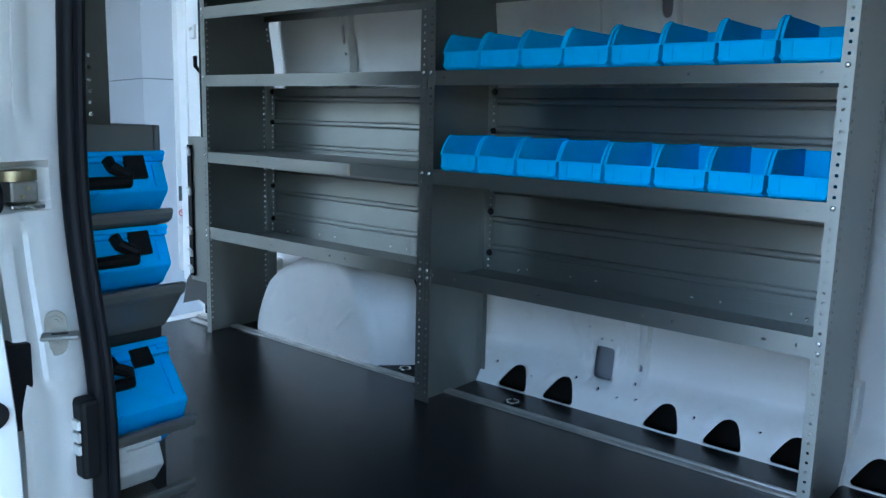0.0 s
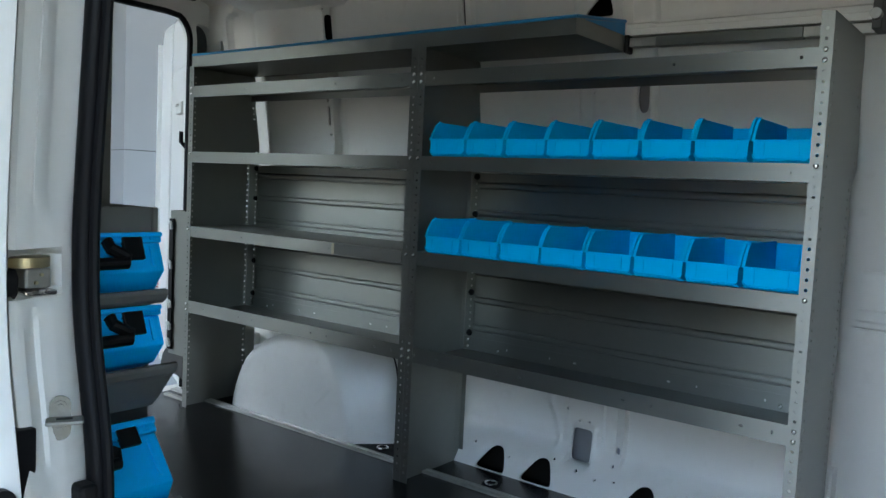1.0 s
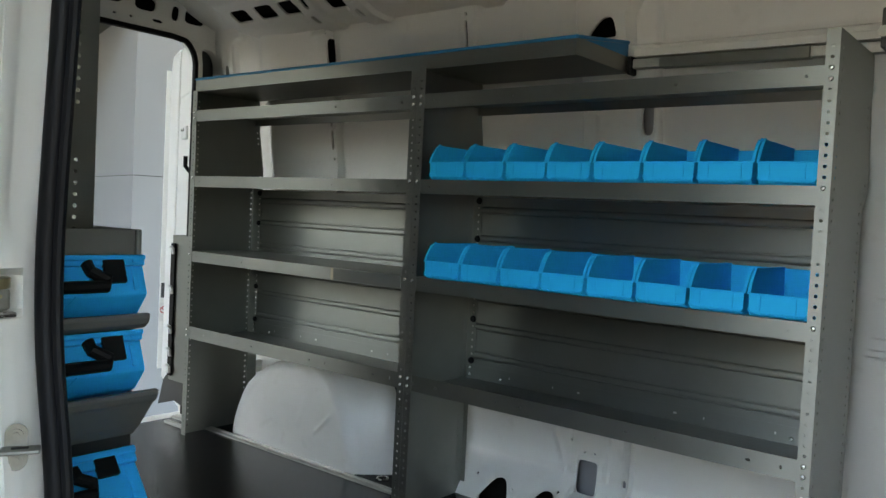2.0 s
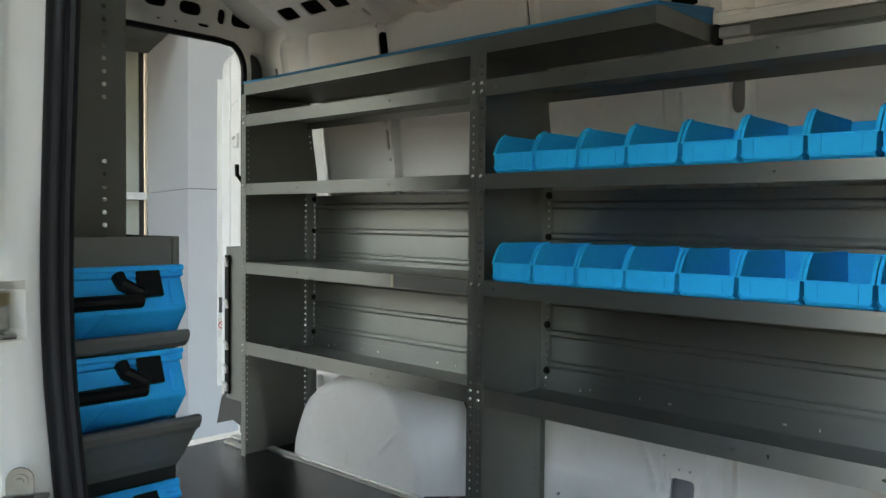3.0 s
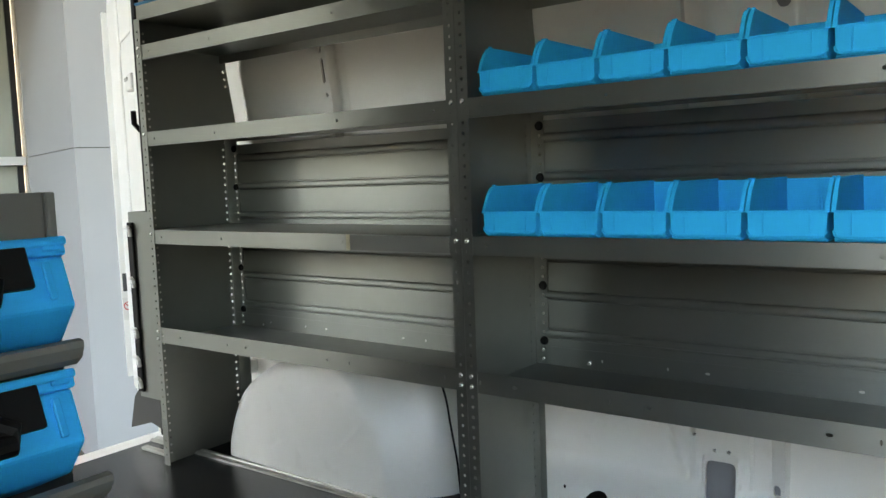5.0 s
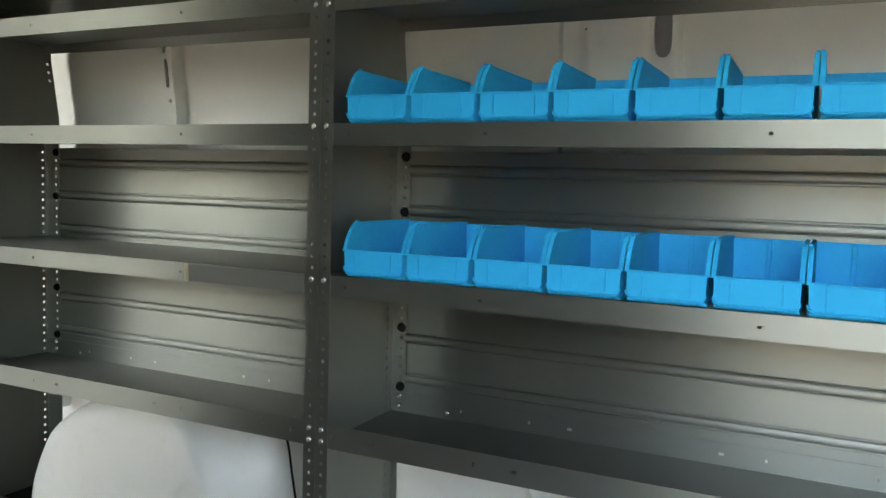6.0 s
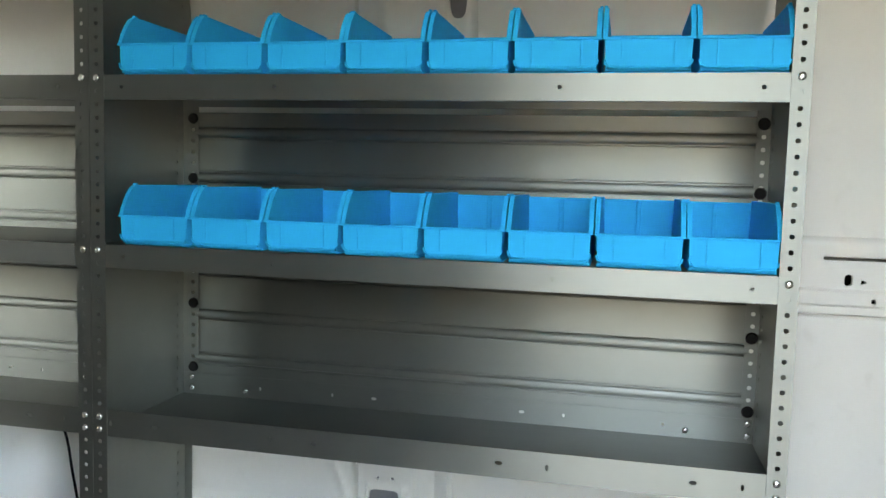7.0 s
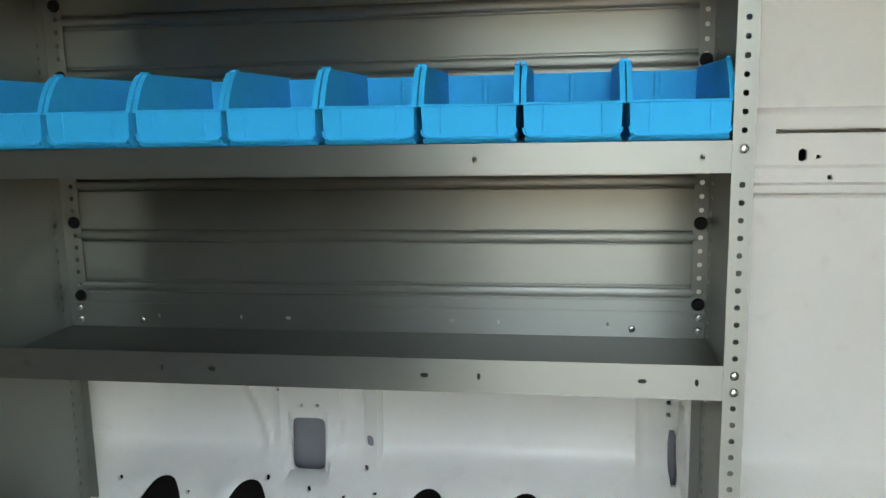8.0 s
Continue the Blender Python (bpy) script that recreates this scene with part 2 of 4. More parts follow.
# Unseen wall added so the left bay mirrors something dark.
tagged(part("hall_wall", box(-11.3, -11.0, -8.99, -1.2, GROUND, 6.0), DARK_SCREEN), "unseen dark wall added to darken reflections from behind the van", "wall", kind="structure")

# the building stands askew to the van; local x runs away from the near corner, local y along the bright face
CORNER = Vector((-3.05, 0.74, 0))
W_DIR, U_DIR = Vector((-0.96, 0.279, 0)).normalized(), Vector((0.279, 0.96, 0)).normalized()


def site(a, b, z):
    return CORNER + W_DIR * a + U_DIR * b + Vector((0, 0, z))


def site_box(bm, a0, a1, b0, b1, z0, z1):
    vs = box_into(bm, a0, a1, b0, b1, z0, z1)
    for v in vs:
        v.co = site(*v.co)


building = empty("building", site(2, 1, GROUND), "pale rendered building with square corner pier and tall window", "building")
bm = bmesh.new()
site_box(bm, 0, 1.3, 0, 3.5, GROUND, 1.172)
part("wall", bm, STUCCO, building)
bm = bmesh.new()
site_box(bm, 0, 1.3, 0, 3.5, 1.178, 4.6)
part("wall", bm, STUCCO, building)
bm = bmesh.new()
site_box(bm, 0.008, 1.29, 0.008, 3.49, 1.172, 1.178)
part("joint", bm, DARK_STEEL, building)
bm = bmesh.new()
site_box(bm, 1.3, 1.7, -5.0, -0.62, GROUND, 4.6)
site_box(bm, 1.3, 1.7, -0.62, 0.0, 2.6, 4.6)
site_box(bm, 1.3, 1.7, -0.62, 0.0, GROUND, -0.2)
site_box(bm, 1.3, 1.7, -0.008, 0.4, -0.2, 2.6)
part("wall", bm, STUCCO_CREAM, building)
bm = bmesh.new()
for z0, z1 in ((-0.2, -0.15), (1.12, 1.17), (2.55, 2.6)):
    site_box(bm, 1.36, 1.42, -0.62, -0.035, z0, z1)
for b0 in (-0.62, -0.056):
    site_box(bm, 1.355, 1.425, b0, b0 + 0.035, -0.2, 2.6)
part("window_frame", bm, FRAME_BLACK, building, "black metal window frame")
bm = bmesh.new()
site_box(bm, 1.38, 1.40, -0.585, -0.056, -0.15, 2.55)
part("pane", bm, GLASS, building)
bm = bmesh.new()
site_box(bm, 1.30, 1.40, -0.62, -0.012, 1.125, 1.18)
part("window_sill", bm, WHITE_PLASTIC, building)
bm = bmesh.new()
site_box(bm, 0.10, 1.29, -4.0, -0.006, 2.24, 2.42)
part("eave", bm, DARK_STEEL, building, "dark soffit over the window")
# Unseen slabs added to dim the pier and the open rear door.
bm = bmesh.new()
site_box(bm, -1.25, -0.004, -6.0, 3.5, 3.2, 3.4)
site_box(bm, -0.002, 1.296, -6.0, -0.006, 3.2, 3.4)
part("canopy", bm, DARK_STEEL, building, "unseen dark slab added to block the sky behind the van")
# Unseen slab added to keep high sky off the door pillar.
tagged(part("canopy_roof", box(-1.9, 7.0, -3.4, 2.4, 2.75, 2.95), DARK_STEEL), "unseen dark flat roof added over the van to block high sky", "roof", kind="structure")

# ---------------------------------------------------------------- van: floor
floor = part("floor", box(-1.56, 2.3, -1.452, 0.36, -0.03, 0.0), FLOOR)
tagged(floor, "black smooth plywood load floor of the van", "floor", kind="structure")
sill = part("rear_sill", box(-1.66, -1.5605, -1.45, 0.45, -0.06, -0.004, 0.008), PAINT)
tagged(sill, "white painted rear sill at the floor's end", "sill", kind="structure")

rail = empty("floor_rail", (0, 0.14, 0), "scuffed ribbed aluminium rail screwed along the floor", "rail", kind="structure")
for x0, x1 in ((-1.56, 2.2),):
    part("rail", prism([(0.122, 0.0), (0.122, 0.006), (0.128, 0.009), (0.136, 0.009), (0.138, 0.006), (0.144, 0.006), (0.146, 0.010),
                        (0.156, 0.010), (0.158, 0.006), (0.164, 0.006), (0.168, 0.0)], 0, 1), ALU, rail)
    ob = rail.children[0]
    for v in ob.data.vertices:
        y, t, z = v.co
        v.co = (x0 + t * (x1 - x0), y, z)

# ---------------------------------------------------------------- van: far wall
PROFILE = [(-0.03, 0.300), (0.0, 0.312), (0.03, 0.334), (0.08, 0.367), (0.105, 0.408), (0.130, 0.446), (0.2, 0.455), (0.6, 0.455), (1.0, 0.452), (1.20, 0.450), (1.365, 0.424),
           (1.375, 0.425), (1.44, 0.428), (1.52, 0.398), (1.62, 0.360), (1.72, 0.342), (1.84, 0.334)]
TRIANGLES = [(0.165, 0.0435), (0.360, 0.0435), (0.748, 0.0425), (0.950, 0.0425), (1.155, 0.0425), (1.374, 0.0425)]


def wall_relief(x, z):
    up = smooth(0.09, 0.13, z)
    low = 1 - smooth(0.9, 1.0, z)
    high = 1 - low
    # post between the two wide fields
    edge = 0.381 - 0.045 * (max(0.0, z - 0.12) / 0.145) ** 1.6
    r = 0.004 * smooth(edge - 0.004, edge + 0.006, x) * (1 - smooth(0.631, 0.637, x)) * up * low
    r += 0.007 * ridge(edge - 0.004, edge + 0.006, 0.010, x) * up * low
    r += 0.005 * smooth(0.406, 0.416, x) * (1 - smooth(0.631, 0.637, x)) * up * low
    r += 0.010 * smooth(0.604, 0.632, x) * (1 - smooth(0.632, 0.637, x)) * up * low
    r += 0.006 * ridge(0.404, 0.410, 0.008, x) * up * low
    r -= 0.007 * ridge(0.551, 0.600, 0.006, x) * up * low
    r += 0.020 * ridge(0.40, 0.66, 0.014, x) * high
    r += 0.008 * ridge(0.455, 0.595, 0.006, x) * smooth(1.16, 1.19, z) * (1 - smooth(1.46, 1.5, z))
    # post over the wheel arch
    r += 0.024 * ridge(-0.93, -0.812, 0.006, x) * up * (1 - smooth(1.76, 1.80, z))
    r -= 0.012 * ridge(-0.800, -0.765, 0.016, x) * up
    r += 0.050 * smooth(-1.31, -1.21, x) * (1 - smooth(-1.19, -0.99, x)) * smooth(0.95, 1.05, z)
    # upright strip and recessed field in the rear upper corner
    corner = -1.468 + 0.06 * smooth(1.765, 1.81, z) ** 2
    r += 0.014 * (1 - smooth(corner - 0.012, corner, x)) * smooth(1.44, 1.50, z)
    r -= 0.010 * smooth(corner, corner + 0.02, x) * (1 - smooth(-0.90, -0.87, x)) * smooth(1.55, 1.60, z)
    r += 0.013 * ridge(-0.105, -0.040, 0.008, x) * smooth(1.50, 1.55, z)
    r += 0.016 * ridge(1.19, 1.262, 0.015, x) * up * (1 - smooth(0.30, 0.34, z))
    r += 0.026 * ridge(1.268, 1.290, 0.004, x) * (1 - smooth(0.255, 0.262, z))
    # stepped ledge by the door end
    east = smooth(1.29, 1.33, x)
    r += 0.012 * ridge(0.692, 0.845, 0.006, z) * east
    r += 0.007 * ridge(0.711, 0.740, 0.003, z) * east
    r -= 0.007 * ridge(0.684, 0.690, 0.002, z) * east
    r -= 0.055 * ridge(0.8060, 0.8115, 0.0012, z) * ridge(1.434, 1.632, 0.008, x)
    # rolled bosses round the triangular openings
    for hx, _ in TRIANGLES:
        d = math.hypot(x - hx, (z - 0.035) * 0.9)
        if d < 0.14:
            r += 0.009 * ridge(0.058, 0.068, 0.020, d) * smooth(0.04, 0.07, z)
    left = 0.572 + 2.3 * max(0.0, z - 1.68) ** 1.5
    r -= 0.045 * smooth(left, left + 0.014, x) * smooth(1.590, 1.602, z)
    r += 0.005 * math.sin(x * 3.1) * math.sin(z * 4.0 + 0.4) * up
    return r


def far_wall(u, v, w):
    y = sum(through_points(PROFILE, v + d) for d in (-0.016, -0.008, 0.0, 0.008, 0.016)) / 5 - wall_relief(u, v)
    # flat seat of the window in the post
    seat = ridge(0.436, 0.520, 0.010, u) * ridge(0.090, 0.208, 0.012, v)
    y += (0.424 + 0.12 * (v - 0.15) - y) * seat
    return (u, y + w, v)


holes = [(x, 0.0355, rounded_triangle(r, -0.06)) for x, r in TRIANGLES]
holes += [(0.4765, 0.147, rounded_rect(0.038, 0.058)), (0.611, 0.155, oval(0.010, 0.013)), (1.248, 0.152, rounded_rect(0.009, 0.052)),
          (0.631, 1.365, oval(0.020, 0.055)), (-0.838, 1.322, rounded_rect(0.007, 0.042)), (-0.845, 1.42, rounded_rect(0.007, 0.040)),
          (-0.833, 1.24, oval(0.007, 0.007)), (-0.806, 1.690, rounded_rect(0.009, 0.055, 4)), (-0.822, 1.768, oval(0.008, 0.010)),
          (-1.520, 1.655, oval(0.012, 0.028)), (-0.072, 1.690, rounded_rect(0.006, 0.050)), (-0.074, 1.761, oval(0.007, 0.008)),
          (1.473, 0.764, oval(0.008, 0.013)), (1.639, 0.764, oval(0.009, 0.009)),
          (0.500, 1.646, rounded_triangle(0.034, -0.25))]
for x, z in ((1.501, 0.760), (1.523, 0.722), (1.708, 0.722), (1.740, 0.722), (1.741, 0.770), (1.722, 0.822), (0.06, 0.075), (0.225, 0.06), (0.398, 0.088), (0.405, 0.262), (0.492, 0.072),
             (0.458, 0.228), (0.493, 0.229), (0.609, 0.106), (0.569, 0.062), (0.635, 0.07), (0.84, 0.062), (1.045, 0.07), (1.24, 0.262), (1.24, 0.236),
             (0.455, 1.382), (0.61, 1.20), (0.63, 1.21)):
    holes.append((x, z, oval(0.0055, 0.0055)))
us = (steps(-1.62, -1.40, 0.006) + steps(-1.40, -1.0, 0.02)[1:] + steps(-1.0, -0.865, 0.02)[1:] + steps(-0.865, -0.755, 0.005)[1:] + steps(-0.755, -0.12, 0.02)[1:] + steps(-0.12, 0.0, 0.006)[1:]
      + steps(0.0, 1.78, 0.0085)[1:] + steps(1.78, 2.3, 0.05)[1:])
vs = (steps(-0.03, 0.275, 0.0085) + steps(0.275, 0.68, 0.04)[1:] + steps(0.68, 0.715, 0.003)[1:] + steps(0.715, 0.80, 0.006)[1:]
      + steps(0.80, 0.816, 0.0016)[1:] + steps(0.816, 0.86, 0.006)[1:] + steps(0.86, 1.18, 0.03)[1:] + steps(1.18, 1.862, 0.012)[1:])
wall_far = part("wall_far", skin(us, vs, far_wall, holes, 0.010), PAINT, smooth=True)
tagged(wall_far, "white painted pressed-steel van side with triangular openings", "wall", kind="structure")
# Near-black colour that paints the shade seen through the sheet's openings.
CAVITY_SHADE = material("painted_cavity_shade", (0.010, 0.010, 0.009), 0.9, 0.0, 0.3, 6, spec=0.1)
# Duller grey that puts the recess shade into the inner plates' colour.
RECESS_GREY = material("shaded_recess_grey", (0.26, 0.26, 0.27), 0.6, 0.0, 0.1, 6, 0.1)
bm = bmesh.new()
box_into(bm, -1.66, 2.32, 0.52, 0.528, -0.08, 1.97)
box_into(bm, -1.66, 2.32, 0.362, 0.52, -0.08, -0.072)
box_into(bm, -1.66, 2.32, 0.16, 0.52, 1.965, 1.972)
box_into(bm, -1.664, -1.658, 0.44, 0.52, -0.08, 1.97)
lining = part("wall_lining", bm, CAVITY_SHADE)
tagged(lining, "near-black sheets painting the shade behind the pressed van side", "wall", kind="structure")
plate = part("cavity_plate", box(0.40, 0.66, 0.500, 0.504, 0.05, 0.26), RECESS_GREY)
tagged(plate, "inner plate greyed to show shade behind the small opening", "wall", kind="structure")
tagged(part("slot_plate", box(0.585, 0.640, 0.452, 0.455, 0.128, 0.182), RECESS_GREY), "inner plate greyed to show shade behind the oval opening", "wall", kind="structure")
tagged(part("slot_plate", box(1.215, 1.275, 0.474, 0.478, 0.06, 0.25), RECESS_GREY), "inner plate greyed to show shade behind the narrow slot", "wall", kind="structure")
tagged(part("slot_plate", box(0.585, 0.66, 0.436, 0.440, 1.28, 1.44), RECESS_GREY), "inner plate greyed to show shade behind the tall slot", "wall", kind="structure")
outer = part("wall_outer", box(-1.66, 2.32, 0.53, 0.54, -0.45, 2.0), PAINT)
tagged(outer, "white outer side skin of the van", "wall", kind="structure")

# wheel arch: a flat-fronted box that falls back towards its right end
ARCH_OUT = [(-1.150, -0.02), (-1.142, 0.05), (-1.105, 0.155), (-1.047, 0.248), (-0.955, 0.318), (-0.86, 0.366), (-0.76, 0.394), (-0.62, 0.405),
            (-0.48, 0.402), (-0.40, 0.382), (-0.345, 0.325), (-0.313, 0.26), (-0.294, 0.18), (-0.278, 0.09), (-0.268, -0.02)]


# pressed creases and knocks in the arch: two ends, depth and half width of each
CREASES = [((-0.643, 0.309), (-0.692, 0.148), -0.0030, 0.016), ((-0.594, 0.129), (-0.513, 0.207), -0.0035, 0.008),
           ((-0.919, 0.086), (-0.866, 0.118), 0.0035, 0.009), ((-1.048, 0.177), (-0.936, 0.344), 0.0040, 0.020),
           ((-0.503, 0.312), (-0.408, 0.149), 0.0045, 0.022), ((-0.600, 0.330), (-0.560, 0.250), -0.0025, 0.010)]


def creases(x, z):
    depth = 0.0
    for (ax, az), (bx, bz), d, w in CREASES:
        t = max(0.0, min(1.0, ((x - ax) * (bx - ax) + (z - az) * (bz - az)) / ((bx - ax) ** 2 + (bz - az) ** 2)))
        r = math.hypot(x - ax - t * (bx - ax), z - az - t * (bz - az)) / w
        if r < 2.5:
            depth += d * math.exp(-r * r)
    return depth


def arch_front(x, z):
    q = math.hypot((x + 0.78) / 0.395, max(0.0, z) / 0.45) if x > -0.78 else 0.0
    y = 0.152 + 0.135 * smooth(0.86, 1.34, q)
    y += 0.030 * smooth(0.04, 0.40, -0.80 - x)
    y += 0.022 * smooth(0.20, 0.40, z)
    y -= 0.006 * ridge(0.93, 0.97, 0.05, q)
    y += 0.0025 * math.sin(x * 23 + 1.0) * math.sin(z * 19)
    return y + creases(x, z)


ARCH_OUT = [(x - 0.045 * (1 - smooth(-1.15, -0.70, x)), z + 0.008 * smooth(-1.15, -0.9, x)) for x, z in ARCH_OUT]
outline = []
for (x0, z0), (x1, z1) in zip(ARCH_OUT, ARCH_OUT[1:]):
    outline += [(x0 + (x1 - x0) * k / 8, z0 + (z1 - z0) * k / 8) for k in range(8)]
outline.append(ARCH_OUT[-1])
for _ in range(12):
    outline = [outline[0]] + [((a[0] + 2 * b[0] + c[0]) / 4, (a[1] + 2 * b[1] + c[1]) / 4) for a, b, c in zip(outline, outline[1:], outline[2:])] + [outline[-1]]
bm = bmesh.new()
rings = [[bm.verts.new((x, 0.47, z)) for x, z in outline]]
for k in [1.0, 0.992, 0.98, 0.965, 0.945] + [0.92 - 0.02 * i for i in range(43)]:
    ring = []
    for x, z in outline:
        px, pz = -0.70 + (x + 0.70) * k, z * k if z > 0 else z
        d = (1 - k) * math.hypot(x + 0.70, z)
        e = max(0.0, 1 - d / 0.045)
        ring.append(bm.verts.new((px, arch_front(px, pz) + 0.045 * (1 - math.sqrt(1 - min(1.0, e * e * 0.98))), pz)))
    rings.append(ring)
for a, b in zip(rings, rings[1:]):
    for i in range(len(a) - 1):
        bm.faces.new((a[i], a[i + 1], b[i + 1], b[i]))
bm.faces.new(rings[-1])
bmesh.ops.recalc_face_normals(bm, faces=bm.faces)
arch = part("wheel_arch", bm, PAINT, smooth=True)
tagged(arch, "white painted rounded wheel arch bulging from the van side", "wheel arch", kind="structure")

bm = bmesh.new()
tube_into(bm, [(x + 0.006, arch_front(x, z) + 0.035, z + 0.004) for x, z in outline if x > -0.37], 0.0035, 6)
tagged(part("arch_seal", bm, RUBBER, smooth=True), "black sealing bead along the wheel arch edge", "seal", kind="structure")

# ---------------------------------------------------------------- van: ceiling, rear frame, near side
roof = part("ceiling", skin(steps(-1.62, 2.3, 0.04), steps(-1.56, 0.098, 0.04),
            lambda u, v, w: (u, v, 1.985 - 0.19 * (abs(v + 0.60) / 0.90) ** 2 - 0.02 * ridge(-0.60, -0.52, 0.02, u) - 0.02 * ridge(0.47, 0.57, 0.02, u)
                             + 0.075 * (1 - smooth(-1.42, -1.27, u)) * smooth(-0.5, 0.07, v) + w),
            (), 0.01), PAINT, smooth=True)
tagged(roof, "white painted bare metal van roof", "ceiling", kind="structure")
roof_skin = part("roof_outer", box(-1.68, 2.34, -1.60, 0.545, 2.012, 2.03, 0.006), PAINT)
tagged(roof_skin, "white outer roof skin of the van", "roof", kind="structure")

cant_holes = [(x, v, rounded_rect(a, b, 6)) for x, v, a, b in (
    (-1.165, 0.743, 0.056, 0.120), (-1.0, 0.743, 0.058, 0.127), (-0.84, 0.743, 0.058, 0.127), (-0.58, 0.718, 0.054, 0.14), (-0.30, 0.718, 0.066, 0.14),
    (-0.05, 0.718, 0.066, 0.14), (0.22, 0.718, 0.066, 0.14))]
cant_holes += [(x, v, oval(0.014, 0.10)) for x, v in ((-0.75, 0.494), (-0.735, 0.837), (-0.50, 0.494), (-0.485, 0.837), (0.05, 0.494))]


def cant(u, v, w):
    lump = 0.016 * (ridge(-0.79, -0.70, 0.02, u) + ridge(-0.54, -0.45, 0.02, u) + ridge(0.02, 0.09, 0.02, u))
    k = 1 - smooth(-1.42, -1.27, u)
    return (u, 0.331 + 0.014 * k - (0.251 + 0.014 * k) * v + w * 0.5, 1.788 + 0.055 * k + (0.089 + 0.018 * k) * v - lump - (0.030 - 0.018 * k) * math.sin(v * 3.14) + w)


cant_rail = part("roof_rail", skin(steps(-1.60, 0.4, 0.008) + steps(0.4, 2.3, 0.05)[1:], steps(0, 1, 0.04), cant, cant_holes, 0.008), PAINT, smooth=True)
tagged(cant_rail, "white pressed roof rail with square openings", "roof rail", kind="structure")
# Black sheet that paints the shade inside the square openings.
back_of_rail = part("roof_rail_lining", box(-1.25, 2.3, 0.10, 0.27, 1.878, 1.884), CAVITY_SHADE)
tagged(back_of_rail, "near-black sheet painting the shade behind the roof rail openings", "roof rail", kind="structure")

header_holes = [(0.195, 1.888, rounded_rect(0.054, 0.032, 4)), (0.092, 1.886, oval(0.020, 0.032)), (-0.060, 1.895, oval(0.052, 0.028)),
                (-0.22, 1.90, oval(0.05, 0.026)), (-0.45, 1.90, oval(0.05, 0.026)), (-0.68, 1.90, oval(0.05, 0.026)), (0.01, 1.835, oval(0.03, 0.008)),
                (-0.12, 1.83, oval(0.010, 0.006)), (-0.2, 1.828, oval(0.010, 0.006))]
header = part("rear_header", skin(steps(-1.47, 0.36, 0.0105), steps(1.785, 1.99, 0.0105),
              lambda u, v, w: (-1.600 + 0.35 * max(0, v - 1.84) ** 1.2 - w, u, v), header_holes, 0.012), PAINT, smooth=True)
tagged(header, "white pressed header over the rear doors with oval openings", "header", kind="structure")


# Black sheet that paints the shade inside the header's ovals.
tagged(part("rear_header_lining", box(-1.668, -1.650, -1.40, 0.45, 1.79, 2.02), CAVITY_SHADE), "near-black sheet painting the shade behind the rear header openings", "header", kind="structure")


def jamb_edge(z):
    """Inner edge of the rear opening at its far side."""
    return 0.215 - 0.10 * (1 - math.sqrt(max(0.0, 1 - max(0.0, (z - 1.66) / 0.125) ** 2)))


zs = steps(-0.04, 1.56, 0.1) + steps(1.56, 1.784, 0.0095)[1:]


def jamb_face(u, v, w):
    e = jamb_edge(v)
    return (-1.600 - w, e + (u - 0.215) * (0.47 - e) / 0.255, v)


jamb = part("rear_jamb", skin(steps(0.215, 0.47, 0.0085), zs, jamb_face, [(0.296, 1.655, oval(0.044, 0.100))], 0.045), PAINT, smooth=True)
# Dark sheet that paints the shade inside the arched opening.
tagged(part("rear_jamb_lining", box(-1.655, -1.648, 0.235, 0.47, 1.50, 1.79), DARK_STEEL), "dark grey sheet painting the shade behind the arched opening", "door frame", kind="structure")
tagged(jamb, "white rear door frame pillar", "door frame", kind="structure")
back_wall = part("rear_panel", box(-1.655, -1.60, -1.47, -1.300, -0.04, 1.79), PAINT)
tagged(back_wall, "white rear door frame pillar on the kerb side", "door frame", kind="structure")
bm = bmesh.new()
pts = [(-1.598, jamb_edge(z) - 0.004, z) for z in zs if z < 1.775] + [(-1.598, y, 1.782) for y in steps(-1.30, 0.08, 0.05)[::-1]]
tube_into(bm, pts, 0.014, 8)
seal = part("rear_door_seal", bm, RUBBER, smooth=True)
tagged(seal, "black rubber seal round the rear opening", "door seal", kind="structure")

near = part("wall_near", box(-1.62, 0.48, -1.475, -1.452, -0.03, 1.99), PAINT)
tagged(near, "white inner side wall behind the case rack", "wall", kind="structure")
front = part("bulkhead", box(2.3, 2.33, -1.58, 0.5, -0.03, 2.0), BULKHEAD)
tagged(front, "grey lined plain bulkhead closing the load space", "wall", kind="structure")
front_pillar = part("front_pillar", box(1.74, 2.30, -1.58, -1.45, -0.4, 2.0, 0.02), PAINT)
tagged(front_pillar, "white front pillar of the sliding door opening", "door frame", kind="structure")
over = part("door_header", box(0.45, 2.30, -1.572, -1.46, 1.77, 2.0, 0.01), PAINT)
tagged(over, "white header above the sliding door opening", "door frame", kind="structure")
step_sill = part("door_sill", box(0.50, 2.30, -1.572, -1.454, -0.10, -0.006, 0.01), PAINT)
tagged(step_sill, "white sill under the sliding door opening", "sill", kind="structure")


# door pillar with its seal
PILLAR_LINE = [(-0.2, 0.560), (0.39, 0.570), (0.54, 0.571), (0.63, 0.558), (0.72, 0.534), (0.80, 0.518), (0.88, 0.512), (1.0, 0.516), (1.13, 0.528),
               (1.28, 0.542), (1.6, 0.565), (2.1, 0.58)]


def pillar_x(z):
    return sum(through_points(PILLAR_LINE, z + d) for d in (-0.06, -0.03, 0.0, 0.03, 0.06)) / 5


